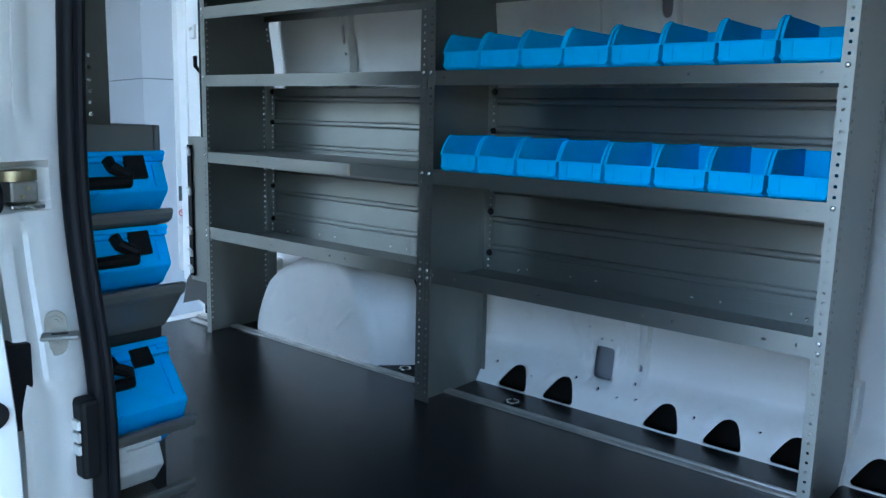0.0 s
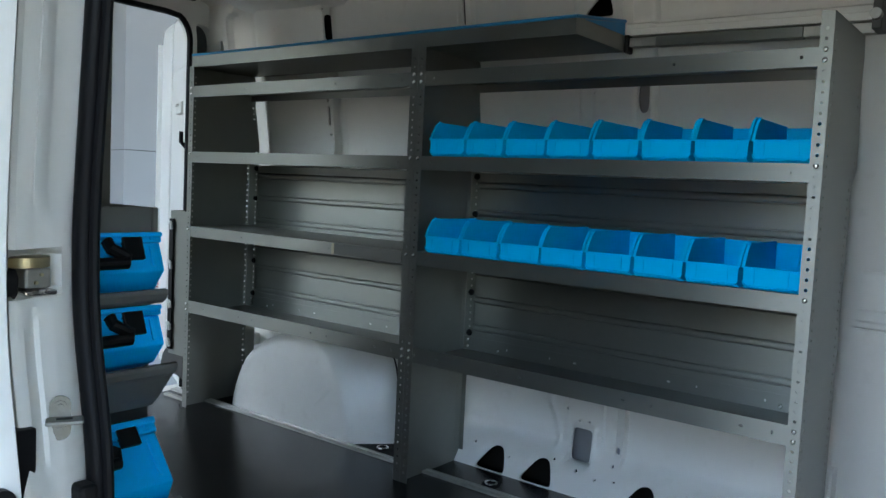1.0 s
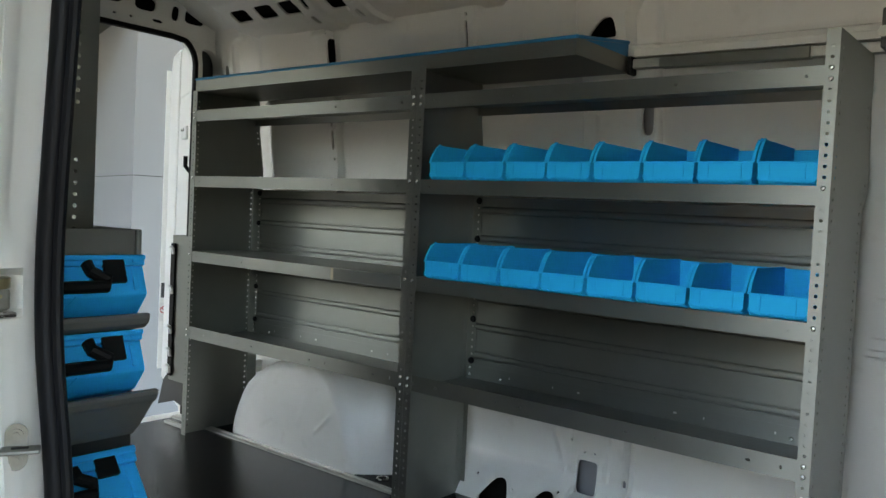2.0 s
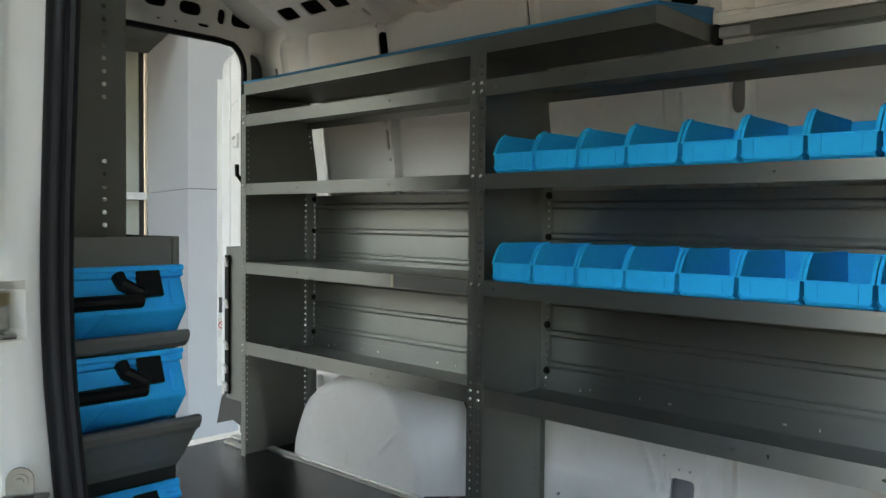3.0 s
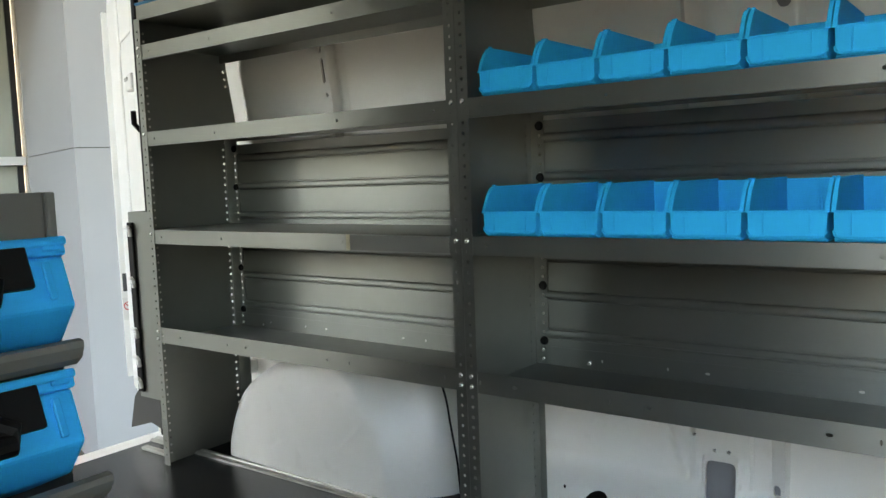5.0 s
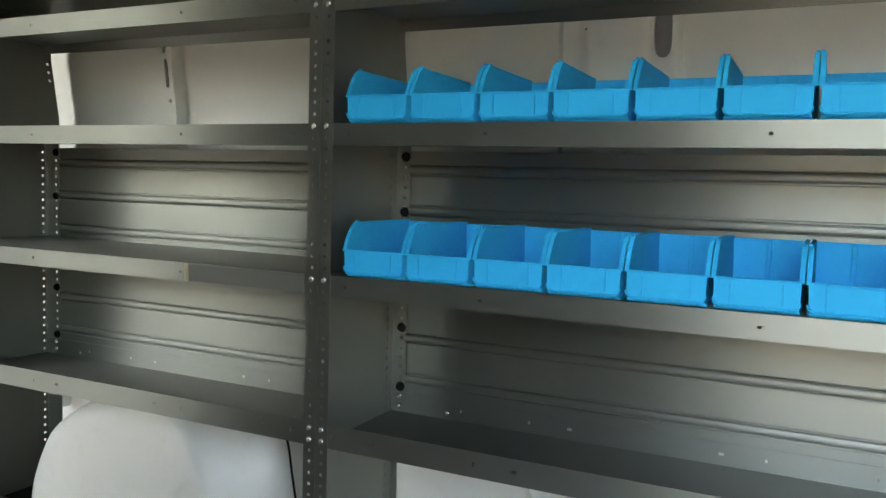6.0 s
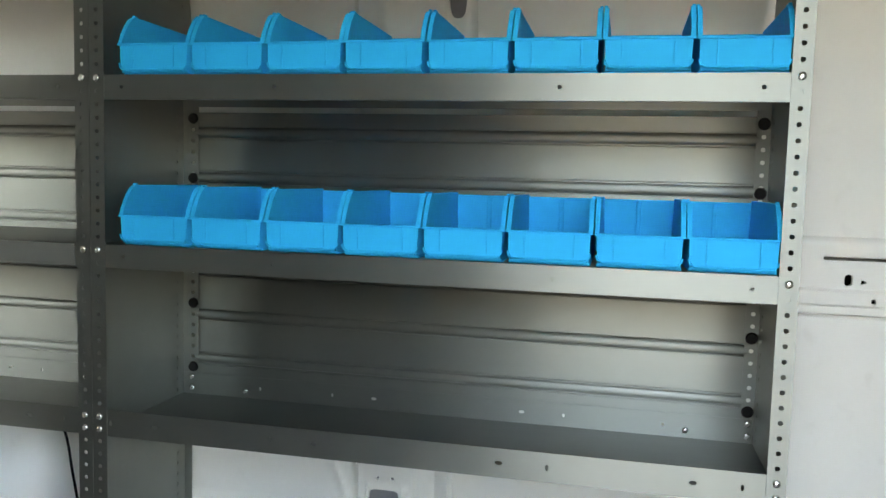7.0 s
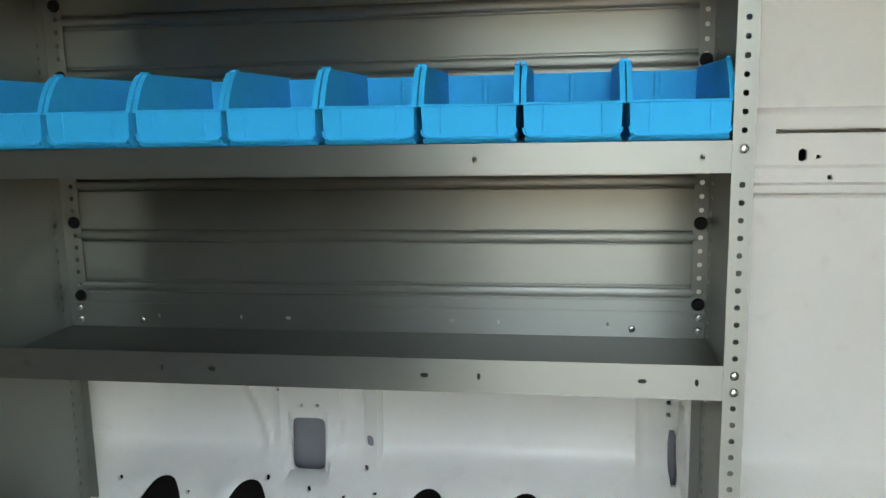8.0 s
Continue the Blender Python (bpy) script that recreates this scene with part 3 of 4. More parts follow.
PILLAR = [(-0.10, -1.452), (0.000, -1.450), (0.008, -1.456), (0.020, -1.479), (0.028, -1.495), (0.031, -1.503), (0.033, -1.514), (0.0365, -1.5245),
          (0.040, -1.531), (0.044, -1.538), (0.052, -1.554), (0.053, -1.563), (0.048, -1.572), (-0.40, -1.572)]
PILLAR_UPPER = [(-0.10, -1.452), (0.000, -1.450), (0.008, -1.456), (0.016, -1.482), (0.022, -1.502), (0.027, -1.509), (0.045, -1.526), (0.0485, -1.537),
                (0.0465, -1.5385), (0.0515, -1.5405), (0.056, -1.558), (0.055, -1.566), (0.048, -1.572), (-0.40, -1.572)]
bm = bmesh.new()
prev = None
for z in steps(-0.10, 2.0, 0.0125):
    dent = ridge(0.842, 0.903, 0.006, z)
    upper = smooth(0.935, 1.01, z)
    groove = ridge(0.60, 0.80, 0.03, z)
    ring = []
    for k, ((dx, y), (dx2, y2)) in enumerate(zip(PILLAR, PILLAR_UPPER)):
        x = pillar_x(z) + dx + (dx2 - dx) * upper
        if 4 <= k <= 11:
            x -= 0.045 * dent
        if k in (8, 9):
            x -= 0.007 * groove
        ring.append(bm.verts.new((x, y + (y2 - y) * upper, z)))
    if prev:
        for i in range(len(ring) - 1):
            bm.faces.new((prev[i], prev[i + 1], ring[i + 1], ring[i]))
    prev = ring
bmesh.ops.recalc_face_normals(bm, faces=bm.faces)
pillar = part("door_pillar", bm, PAINT, smooth=True)
tagged(pillar, "white painted pillar of the sliding door opening", "door frame", kind="structure")
seal_bm = bmesh.new()
tube_into(seal_bm, [(pillar_x(z) + 0.022, -1.446, z) for z in steps(-0.1, 1.98, 0.03)], 0.0160, 12)
tube_into(seal_bm, [(pillar_x(z) + 0.037, -1.436, z) for z in steps(-0.1, 1.98, 0.03)], 0.0090, 10)
door_seal = part("side_door_seal", seal_bm, RUBBER, smooth=True)
tagged(door_seal, "black hollow rubber seal along the door pillar", "door seal", kind="structure")


# ---------------------------------------------------------------- shelving
PITCH = 0.0254
HOLE_Z0 = 0.468 - 18 * PITCH


def hole_lines(z0, z1):
    """Lines between holes that stand one pitch apart."""
    k0 = math.ceil((z0 + 0.006 - HOLE_Z0) / PITCH)
    n = int((z1 - 0.006 - HOLE_Z0) / PITCH) - k0 + 1
    lines = [z0] + [HOLE_Z0 + (k0 + i - 0.5) * PITCH for i in range(1, n)] + [z1]
    return lines, n


def hole_column(lines, n, i, r):
    """Holes in column i; the first and last cells are widened, so they stay plain."""
    return {(i, j): (r, r) for j in range(1, n - 1)}


def lip(x0, x1, z0, z1, y, spots, thick=0.0016, flip=1):
    """A shelf edge with a few small slots: spots are (x, half width, half height)."""
    us, holes = [x0], {}
    for x, a, b in sorted(spots):
        us += [x - 0.012, x + 0.012]
        holes[len(us) - 2, 0] = (a, b)
    us.append(x1)
    return perforated(us, [z0, z1], holes, lambda u, v, w: (u, y + w * flip, v), thick)


bolt_bm = bmesh.new()
bmesh.ops.create_uvsphere(bolt_bm, u_segments=10, v_segments=6, radius=0.0072, matrix=Matrix.Diagonal((1, 0.55, 1, 1)))
bolt_mesh = bpy.data.meshes.new("bolt")
bolt_bm.to_mesh(bolt_mesh)
bolt_bm.free()
bolt_mesh.shade_smooth()
bolt_mesh.materials.append(ZINC)
plug_bm = bmesh.new()
disc_into(plug_bm, (0, 0, 0), (0, -1, 0), 0.0125, 0.006, 14, 0.010)
plug_mesh = bpy.data.meshes.new("plug")
plug_bm.to_mesh(plug_mesh)
plug_bm.free()
plug_mesh.materials.append(BLACK)


def placed(name, mesh, place, parent, turn=None):
    ob = new(name, mesh)
    m = Matrix.Translation(place)
    ob.matrix_basis = m if turn is None else m @ turn
    ob.parent = parent
    ob.matrix_parent_inverse = world_of(parent).inverted()
    return ob


SHELVES = [(1.3685, 1.4155, "down"), (1.088, 1.134, "down"), (0.764, 0.8095, "down"), (0.430, 0.4815, "up")]
DEPTH = 0.342
PANEL_DEPTH = [(0.0, 0.342), (1.10, 0.342), (1.13, 0.392), (1.19, 0.390), (1.378, 0.360), (1.44, 0.368), (1.51, 0.350)]
BEADS = [0.515, 0.620, 0.725, 0.837, 0.943, 1.046]


def shelving_bay(x0, x1, label, rear=(0.026, 0.026), rear_holes=0.307):
    bay = empty("shelving_unit", ((x0 + x1) / 2, DEPTH / 2, 0), label, "shelving", "van shelving units")
    for side, sx, column in ((x0, 1, rear[0]), (x1, -1, rear[1])):
        # front post
        lines, n = hole_lines(0.0, 1.50)
        edge = side + sx * 0.0006
        part("post", perforated([0, 0.009, 0.022, 0.031], lines, hole_column(lines, n, 1, 0.0042),
                                lambda u, v, w: (edge + sx * u, w, v), 0.0018), STEEL, bay)
        # side panel
        cols = [0.0018, 0.022, 0.036, rear_holes - 0.007, rear_holes + 0.007, DEPTH]
        holes = hole_column(lines, n, 1, 0.0042)
        holes.update({k: r for k, r in hole_column(lines, n, 3, 0.0042).items() if lines[k[1]] < 1.165 or 1.29 < lines[k[1]] < 1.36})
        part("side_panel", perforated(cols, lines, holes, lambda u, v, w: (edge + sx * w, u * through_points(PANEL_DEPTH, v) / DEPTH, v), 0.0014), STEEL, bay)
        # rear post
        lines2, n2 = hole_lines(0.432, 1.12)
        inner = edge + sx * (column + 0.014 if column > 0.03 else 0.020)
        part("rear_flange", box(min(edge, inner) + 0.0016 * (sx > 0), max(edge, inner) - 0.0016 * (sx < 0), DEPTH - 0.0016, DEPTH, 0.0, 0.430), STEEL, bay)
        part("post", perforated([0.0014, column - 0.0065, column + 0.0065, column + 0.014], lines2, hole_column(lines2, n2, 1, 0.0046),
                                lambda u, v, w: (edge + sx * u, DEPTH - 0.004 - w, v), 0.0014), STEEL, bay)
        for z in (0.494, 0.647, 0.94, 1.078):
            placed("plug", plug_mesh, (side + sx * (column + 0.001), DEPTH - 0.0054, z), bay)
        for z in (1.408, 1.408 - PITCH, 1.128, 0.798, 0.468, 0.468 - PITCH):
            placed("bolt", bolt_mesh, (side + sx * 0.0161, -0.001, z), bay)
        for z in (0.470, 0.445):
            placed("bolt", bolt_mesh, (side + sx * column, DEPTH - 0.009, z), bay)
    for z0, z1, turn in SHELVES:
        w = x1 - x0
        top = z1 if turn == "down" else z0
        shelf = part("shelf", box(x0 + 0.003, x1 - 0.003, 0.0038, DEPTH - 0.0080, top - 0.0016, top), STEEL, bay)
        if turn == "up":
            spots = [(x0 + f * w, 0.0065, 0.0036) for f in (0.105, 0.36, 0.63, 0.886)] + [(x0 + f * w, 0.0028, 0.0055) for f in (0.03, 0.293, 0.696, 0.947)]
            part("front_lip", lip(x0 + 0.003, x1 - 0.003, z0 - 0.0016, z1, 0.002, spots), STEEL, shelf)
            part("rear_lip", lip(x0 + 0.003, x1 - 0.003, z0 - 0.0016, z0 + 0.050, DEPTH - 0.0062, [(x0 + f * w, 0.0065, 0.0036) for f in (0.37, 0.63)]
                                 + [(x0 + f * w, 0.0028, 0.0045) for f in (0.155, 0.293, 0.70, 0.86)], flip=-1), STEEL, shelf)
        else:
            spots = [(x0 + f * w, 0.0038, 0.0038) for f in (0.053, 0.295, 0.694, 0.945)]
            part("front_lip", lip(x0 + 0.003, x1 - 0.003, z0, z1, 0.002, spots), STEEL, shelf)
            part("rear_lip", box(x0 + 0.003, x1 - 0.003, DEPTH - 0.0078, DEPTH - 0.0062, top - 0.03, top), STEEL, shelf)
            part("return_edge", box(x0 + 0.003, x1 - 0.003, 0.0038, 0.016, z0, z0 + 0.0014), STEEL, shelf)
    for f in (0.127, 0.895):
        placed("bolt", bolt_mesh, (x0 + f * (x1 - x0), DEPTH - 0.009, 0.446), bay)
    # beaded rear sheet
    def bead(u, v, w):
        off = 0.0
        for b in BEADS:
            d = abs(v - b)
            if d < 0.010:
                off = 0.0055 * math.sqrt(1 - (d / 0.010) ** 2)
            elif d < 0.014:
                off = -0.002
        return (u, DEPTH - 0.001 - off + w, v)

    part("back_panel", skin(steps(x0 + rear[0] + 0.0085, x1 - rear[1] - 0.0085, 0.2), steps(0.476, 1.092, 0.0026), bead, (), 0.0012), STEEL, bay, smooth=True)
    return bay


shelving_bay(0.0, 1.2885, "grey metal shelving unit with perforated posts, holding blue bins", (0.026, 0.014))
shelving_bay(-1.2885, 0.0, "grey metal shelving unit with empty shelves over the wheel arch", (0.052, 0.026), 0.328)

# overhead tray
tray = empty("overhead_tray", (-0.33, 0.17, 1.50), "grey metal overhead tray with blue edging above the shelves", "tray")
X0, X1 = -1.2885, 0.584
part("tray_floor", box(X0, X1, 0.014, 0.335, 1.500, 1.5016), STEEL, tray)
part("front_lip", box(X0, X1, 0.012, 0.0136, 1.4985, 1.548), STEEL, tray)
part("rear_lip", box(X0, X1, 0.335, 0.3366, 1.4985, 1.560), STEEL, tray)
part("end_lip", box(X0, X0 + 0.0016, 0.0138, 0.3348, 1.5018, 1.548), STEEL, tray)
bm = box(X1 - 0.0016, X1, 0.0138, 0.3348, 1.5018, 1.548)
for v in bm.verts:
    if v.co.y > 0.2 and v.co.z > 1.52:
        v.co.z += 0.045
part("end_lip", bm, STEEL, tray)
bm = bmesh.new()
tube_into(bm, [(X0, 0.0128, 1.551), (X1, 0.0128, 1.551)], 0.0055, 8)
tube_into(bm, [(X1 - 0.001, 0.0128, 1.551), (X1 - 0.001, 0.335, 1.596)], 0.0055, 8)
part("edging", bm, EDGING, tray, "blue plastic edging strip")
# Thin blue triangle on the outer face of the tray's right end.
bm = bmesh.new()
corners = [(0.060, 1.550), (0.330, 1.550), (0.330, 1.590)]
outer_face = [bm.verts.new((X1 + 0.0022, y, z)) for y, z in corners]
inner_face = [bm.verts.new((X1 + 0.0004, y, z)) for y, z in corners]
bm.faces.new(outer_face)
bm.faces.new(inner_face[::-1])
for k in range(3):
    bm.faces.new((outer_face[k], inner_face[k], inner_face[(k + 1) % 3], outer_face[(k + 1) % 3]))
bmesh.ops.recalc_face_normals(bm, faces=bm.faces)
part("end_guard", bm, EDGING, tray, "thin blue triangular piece on the tray end")

# ---------------------------------------------------------------- storage bins
BIN_W, BIN_D, BIN_H, BIN_FRONT = 0.1494, 0.29, 0.1155, 0.058


def bin_mesh():
    w, t = BIN_W / 2, 0.0028
    bm = bmesh.new()
    # tapered floor and front
    box_into(bm, -w + 0.006, w - 0.006, 0.004, BIN_D, 0.004, 0.007)
    box_into(bm, -w + 0.004, w - 0.004, 0.012, BIN_D - 0.004, 0.0, 0.005, bevel=0.0015, segments=1)
    front = [(-w + 0.0045, BIN_FRONT), (-w + 0.0058, 0.019), (-w + 0.0085, 0.0125), (-w + 0.015, 0.0095), (w - 0.015, 0.0095), (w - 0.0085, 0.0125),
             (w - 0.0058, 0.019), (w - 0.0045, BIN_FRONT)]
    a = [bm.verts.new((x, 0.0, z)) for x, z in front]
    b = [bm.verts.new((x, t, z)) for x, z in front]
    bm.faces.new(a)
    bm.faces.new(b[::-1])
    for i in range(8):
        bm.faces.new((a[i], b[i], b[(i + 1) % 8], a[(i + 1) % 8]))
    # side walls with a curved leading edge
    edge = [(0.001, BIN_FRONT - 0.002)]
    for k in range(1, 8):
        s = k / 7
        edge.append((0.001 + 0.050 * s, BIN_FRONT + (BIN_H - BIN_FRONT) * math.sin(s * math.pi / 2) ** 0.9))
    outline = [(0.001, 0.010)] + edge + [(BIN_D, BIN_H), (BIN_D, 0.006), (0.012, 0.004)]
    for s in (-1, 1):
        x = s * (w - 0.0040)
        xin = s * (w - 0.0066)
        a = [bm.verts.new((x - s * 0.003 * (1 - z / BIN_H), y, z)) for y, z in outline]
        b = [bm.verts.new((xin - s * 0.003 * (1 - z / BIN_H), y, z)) for y, z in outline]
        n = len(outline)
        bm.faces.new(a)
        bm.faces.new(b[::-1])
        for i in range(n):
            bm.faces.new((a[i], b[i], b[(i + 1) % n], a[(i + 1) % n]))
        # rolled rim along the leading edge
        rim = [(s * (w - 0.0046), y - 0.0008, z) for y, z in edge]
        for (x1, y1, z1), (x2, y2, z2) in zip(rim, rim[1:]):
            q = [bm.verts.new(p) for p in ((x1 - 0.004, y1 - 0.001, z1), (x1 + 0.004, y1 - 0.001, z1), (x2 + 0.004, y2 - 0.001, z2), (x2 - 0.004, y2 - 0.001, z2))]
            r = [bm.verts.new((v.co.x, v.co.y + 0.003, v.co.z - 0.002)) for v in q]
            bm.faces.new(q)
            for i in range(4):
                bm.faces.new((q[i], r[i], r[(i + 1) % 4], q[(i + 1) % 4]))
        box_into(bm, s * (w - 0.0035) - 0.0034, s * (w - 0.0035) + 0.0034, 0.052, BIN_D, BIN_H - 0.004, BIN_H)
        box_into(bm, s * (w - 0.003) - 0.003, s * (w - 0.003) + 0.003, 0.046, 0.056, BIN_H - 0.002, BIN_H + 0.0035, bevel=0.001, segments=1)
    box_into(bm, -w + 0.001, w - 0.001, BIN_D - 0.003, BIN_D, 0.004, BIN_H - 0.004)
    bmesh.ops.recalc_face_normals(bm, faces=bm.faces)
    return bm


first = empty("storage_bin", (0, 0, 0), "bright blue open-front plastic storage bin on a shelf", "storage bin", "bins on the shelves")
part("body", bin_mesh(), BLUE, first)
half = BIN_W / 2
bm = bmesh.new()
tube_into(bm, [(-half + 0.0045, -0.001, 0.021), (-half + 0.0065, -0.002, 0.014), (-half + 0.0115, -0.003, 0.0098), (-half + 0.019, -0.0035, 0.0085),
               (half - 0.019, -0.0035, 0.0085), (half - 0.0115, -0.003, 0.0098), (half - 0.0065, -0.002, 0.014), (half - 0.0045, -0.001, 0.021)], 0.0024, 6)
part("drip_lip", bm, BLUE, first, smooth=True)
part("front_rim", box(-half, half, -0.003, 0.0028, BIN_FRONT - 0.004, BIN_FRONT, 0.001, 1), BLUE, first)
for x in (-0.042, 0.042):
    part("label_guide", box(x - 0.0014, x + 0.0014, -0.0026, 0.0, 0.013, BIN_FRONT - 0.003, 0.0006, 1), BLUE, first)
part("rear_rib", box(-0.005, 0.005, BIN_D - 0.0075, BIN_D - 0.003, 0.006, BIN_H - 0.006, 0.002, 1), BLUE, first)
spots = [(0.133 + 0.1505 * k, z) for z in (1.1345, 0.81) for k in range(8)]
first.matrix_basis = pose(spots[0][0], 0.006, spots[0][1])
for k, (x, z) in enumerate(spots[1:]):
    copy_thing(first, pose(x, 0.006 + 0.002 * math.sin(k * 2.3), z, 0, 0, 0.5 * math.sin(k * 3.7)))


# ---------------------------------------------------------------- case rack at the door pillar
rack = empty("case_rack", (0.02, -1.2, 0.0), "grey metal rack with sloped pockets holding cases", "rack")
Y0, Y1 = -1.440, -1.040
part("back_plate", box(0.020, 0.0218, Y0, -1.0, 0.02, 0.95), DARK_STEEL, rack)
tray_part = part("top_tray", box(-0.24, 0.11, Y0, Y1, 0.890, 0.8916), RACK, rack)
part("front_lip", box(0.1085, 0.110, Y0, Y1 - 0.016, 0.890, 0.955, 0.0006, 1), RACK, tray_part)
part("end_lip", box(-0.24, 0.112, Y1 - 0.014, Y1 - 0.0124, 0.890, 0.955), RACK, tray_part)
part("corner_fold", box(0.100, 0.1125, Y1 - 0.012, Y1, 0.890, 0.955, 0.003, 2), RACK, tray_part)


def sheet(points, y0, y1, thick=0.002):
    """A folded sheet: a line in x and z with thickness, drawn out along y."""
    pts = [Vector((x, 0, z)) for x, z in points]
    off = []
    for i, p in enumerate(pts):
        d = (pts[min(i + 1, len(pts) - 1)] - pts[max(i - 1, 0)]).normalized()
        off.append(p + Vector((d.z, 0, -d.x)) * thick)
    ring = pts + off[::-1]
    return prism([(p.x, p.z) for p in ring], y0, y1)


def pocket(px, pz, drop, back):
    """A sloped pocket whose lip lies below the case's front corner px, pz."""
    pts = [(px + 0.018, pz - 0.038), (px + 0.029, pz - 0.040), (px + 0.029, pz - 0.048), (px + 0.022, pz - 0.062), (px + 0.008, pz - 0.072),
           (px - back * 0.6, pz - 0.072 - drop * 0.7), (px - back, pz - 0.072 - drop), (px - back - 0.03, pz - 0.078 - drop), (0.0225, pz - 0.05 - drop)]
    return part("pocket", sheet(pts, Y0, Y1 - 0.014, 0.0022), RACK, rack)


TILT_FACE = 22.0


def tool_case(px, pz, right, width, tall, deep, name="tool_case", label="", body_mat=None, black=True, tilt=TILT_FACE):
    """A case whose sloped front face starts at the corner px, pz."""
    yc = right - width / 2
    m = pose(px, yc, pz, 0, -tilt, 0)
    case = empty(name, m.translation, label, "tool case" if black else "organiser box", "cases in the rack" if black else "")
    case.matrix_basis = m

    def local(nm, bm, mat, lab=""):
        return part(nm, bm, mat, case, lab)

    def at_case(bm):
        for v in bm.verts:
            v.co = m @ v.co
        return bm

    h = width / 2
    local("body", at_case(prism([(0, 0), (0, tall * 0.80), (-deep, tall * 0.80), (-deep, -0.030), (-0.055, -0.030)], -h, h, 0.005, 2)), body_mat)
    local("lid", at_case(prism([(0.003, tall * 0.805), (0.005, tall), (0.000, tall + 0.004), (-deep, tall + 0.004), (-deep, tall * 0.805)], -h - 0.004, h + 0.004, 0.003, 2)), body_mat)
    if not black:
        for y in (-0.04, 0.05):
            local("catch", at_case(box(0.002, 0.007, y - 0.018, y + 0.018, tall * 0.45, tall * 0.92, 0.002)), body_mat)
        return case
    local("lid_rim", at_case(box(-0.012, 0.011, -h - 0.005, h + 0.005, tall * 0.93, tall + 0.006, 0.004)), body_mat)
    for s in (-1, 1):
        local("latch", at_case(box(-0.004, 0.009, s * h * 0.63 - 0.024, s * h * 0.63 + 0.024, tall * 1.06 - 0.062, tall * 1.06, 0.003)), BLACK, "black snap latch")
        local("corner_rib", at_case(box(0.0, 0.006, s * h * 0.86 - 0.005, s * h * 0.86 + 0.005, tall * 0.12, tall * 0.7, 0.002)), body_mat)
        local("hinge_tab", at_case(box(-0.02, 0.008, s * h * 0.92 - 0.012, s * h * 0.92 + 0.012, tall * 0.86, tall * 1.05, 0.003)), body_mat)
    bm = bmesh.new()
    e = 0.099 if tall < 0.1 else 0.074
    low = 0.0 if tall < 0.1 else 0.22
    pts = [(0.004, -e * 0.62, tall * 0.84), (0.012, -e * 0.64, tall * (0.62 + low / 3)), (0.016, -e * 0.97, tall * (0.36 + low)), (0.018, -e * 0.92, tall * (0.20 + low)),
           (0.018, e * 0.92, tall * (0.20 + low)), (0.016, e * 0.97, tall * (0.36 + low)), (0.012, e * 0.64, tall * (0.62 + low / 3)), (0.004, e * 0.62, tall * 0.84)]
    tube_into(bm, pts, 0.0155, 10, squash=0.85)
    local("handle", at_case(bm), BLACK, "black carrying handle")
    local("recess_panel", at_case(box(-0.001, 0.0025, -e * 0.95, e * 0.95, tall * 0.40, tall * 0.78, 0.001)), body_mat)
    for y in (-0.045, 0.03):
        bm = bmesh.new()
        tube_into(bm, [(0.0005, y, 0.002), (-0.054, y - 0.028, -0.030)], 0.0022, 6)
        local("rib", at_case(bm), body_mat)
    return case


CASE_LABEL = "blue plastic tool case with black latches in a rack pocket"
tool_case(0.148, 0.813, Y1 - 0.002, 0.385, 0.084, 0.17, label=CASE_LABEL, body_mat=CASE_BLUE)
pocket(0.150, 0.813, 0.018, 0.09)
tool_case(0.190, 0.653, Y1 - 0.026, 0.365, 0.084, 0.19, label=CASE_LABEL, body_mat=CASE_BLUE)
pocket(0.193, 0.653, 0.085, 0.07)
tool_case(0.222, 0.345, Y1 - 0.016, 0.375, 0.152, 0.20, label="large blue plastic tool case with black latches, low in the rack", body_mat=CASE_BLUE, tilt=40.0)
pocket(0.222, 0.352, 0.020, 0.10)
tool_case(0.222, 0.210, Y1 - 0.080, 0.30, 0.062, 0.10, name="organiser_box", label="small white plastic organiser box in the lowest pocket",
          body_mat=WHITE_PLASTIC, black=False)
pocket(0.212, 0.196, 0.06, 0.08)

# end of the near shelving, seen past the pillar
unit = empty("near_shelving_unit", (-0.2, -1.24, 0.0), "dark grey metal end of a second shelving unit beside the pillar", "shelving", "van shelving units")
lines, n = hole_lines(0.9, 1.82)
holes_near = {k: v for k, v in hole_column(lines, n, 1, 0.0046).items() if not 1.10 < lines[k[1]] < 1.205}
part("side_panel", perforated([-1.45, -1.156, -1.142, -1.106], [0.0] + lines, {(i, j + 1): v for (i, j), v in holes_near.items()},
                              lambda u, v, w: (0.016 - w, u, v), 0.0016), STEEL, unit)
part("flange", box(-0.022, 0.016, -1.1060, -1.1044, 0.0, 1.82), STEEL, unit)
# The rest of the unit is unseen, added to darken the left bay.
part("side_panel", box(-1.290, -1.2884, -1.45, -1.106, 0.0, 1.50), STEEL, unit)
part("flange", box(-1.290, -1.252, -1.1058, -1.1044, 0.0, 1.50), STEEL, unit)
part("back_panel", box(-1.288, 0.013, -1.4512, -1.4492, 0.02, 1.80), STEEL, unit)
for top in (0.10, 0.45, 0.78, 1.10, 1.42):
    shelf = part("shelf", box(-1.288, 0.013, -1.4485, -1.112, top - 0.002, top), STEEL, unit)
    part("front_lip", box(-1.288, 0.013, -1.1118, -1.110, top - 0.045, top), STEEL, shelf)

# ---------------------------------------------------------------- hook panel and open rear door
hooks = empty("hook_panel", (-1.35, 0.01, 0.2), "grey metal panel with a black strip of white hooks", "hook panel")
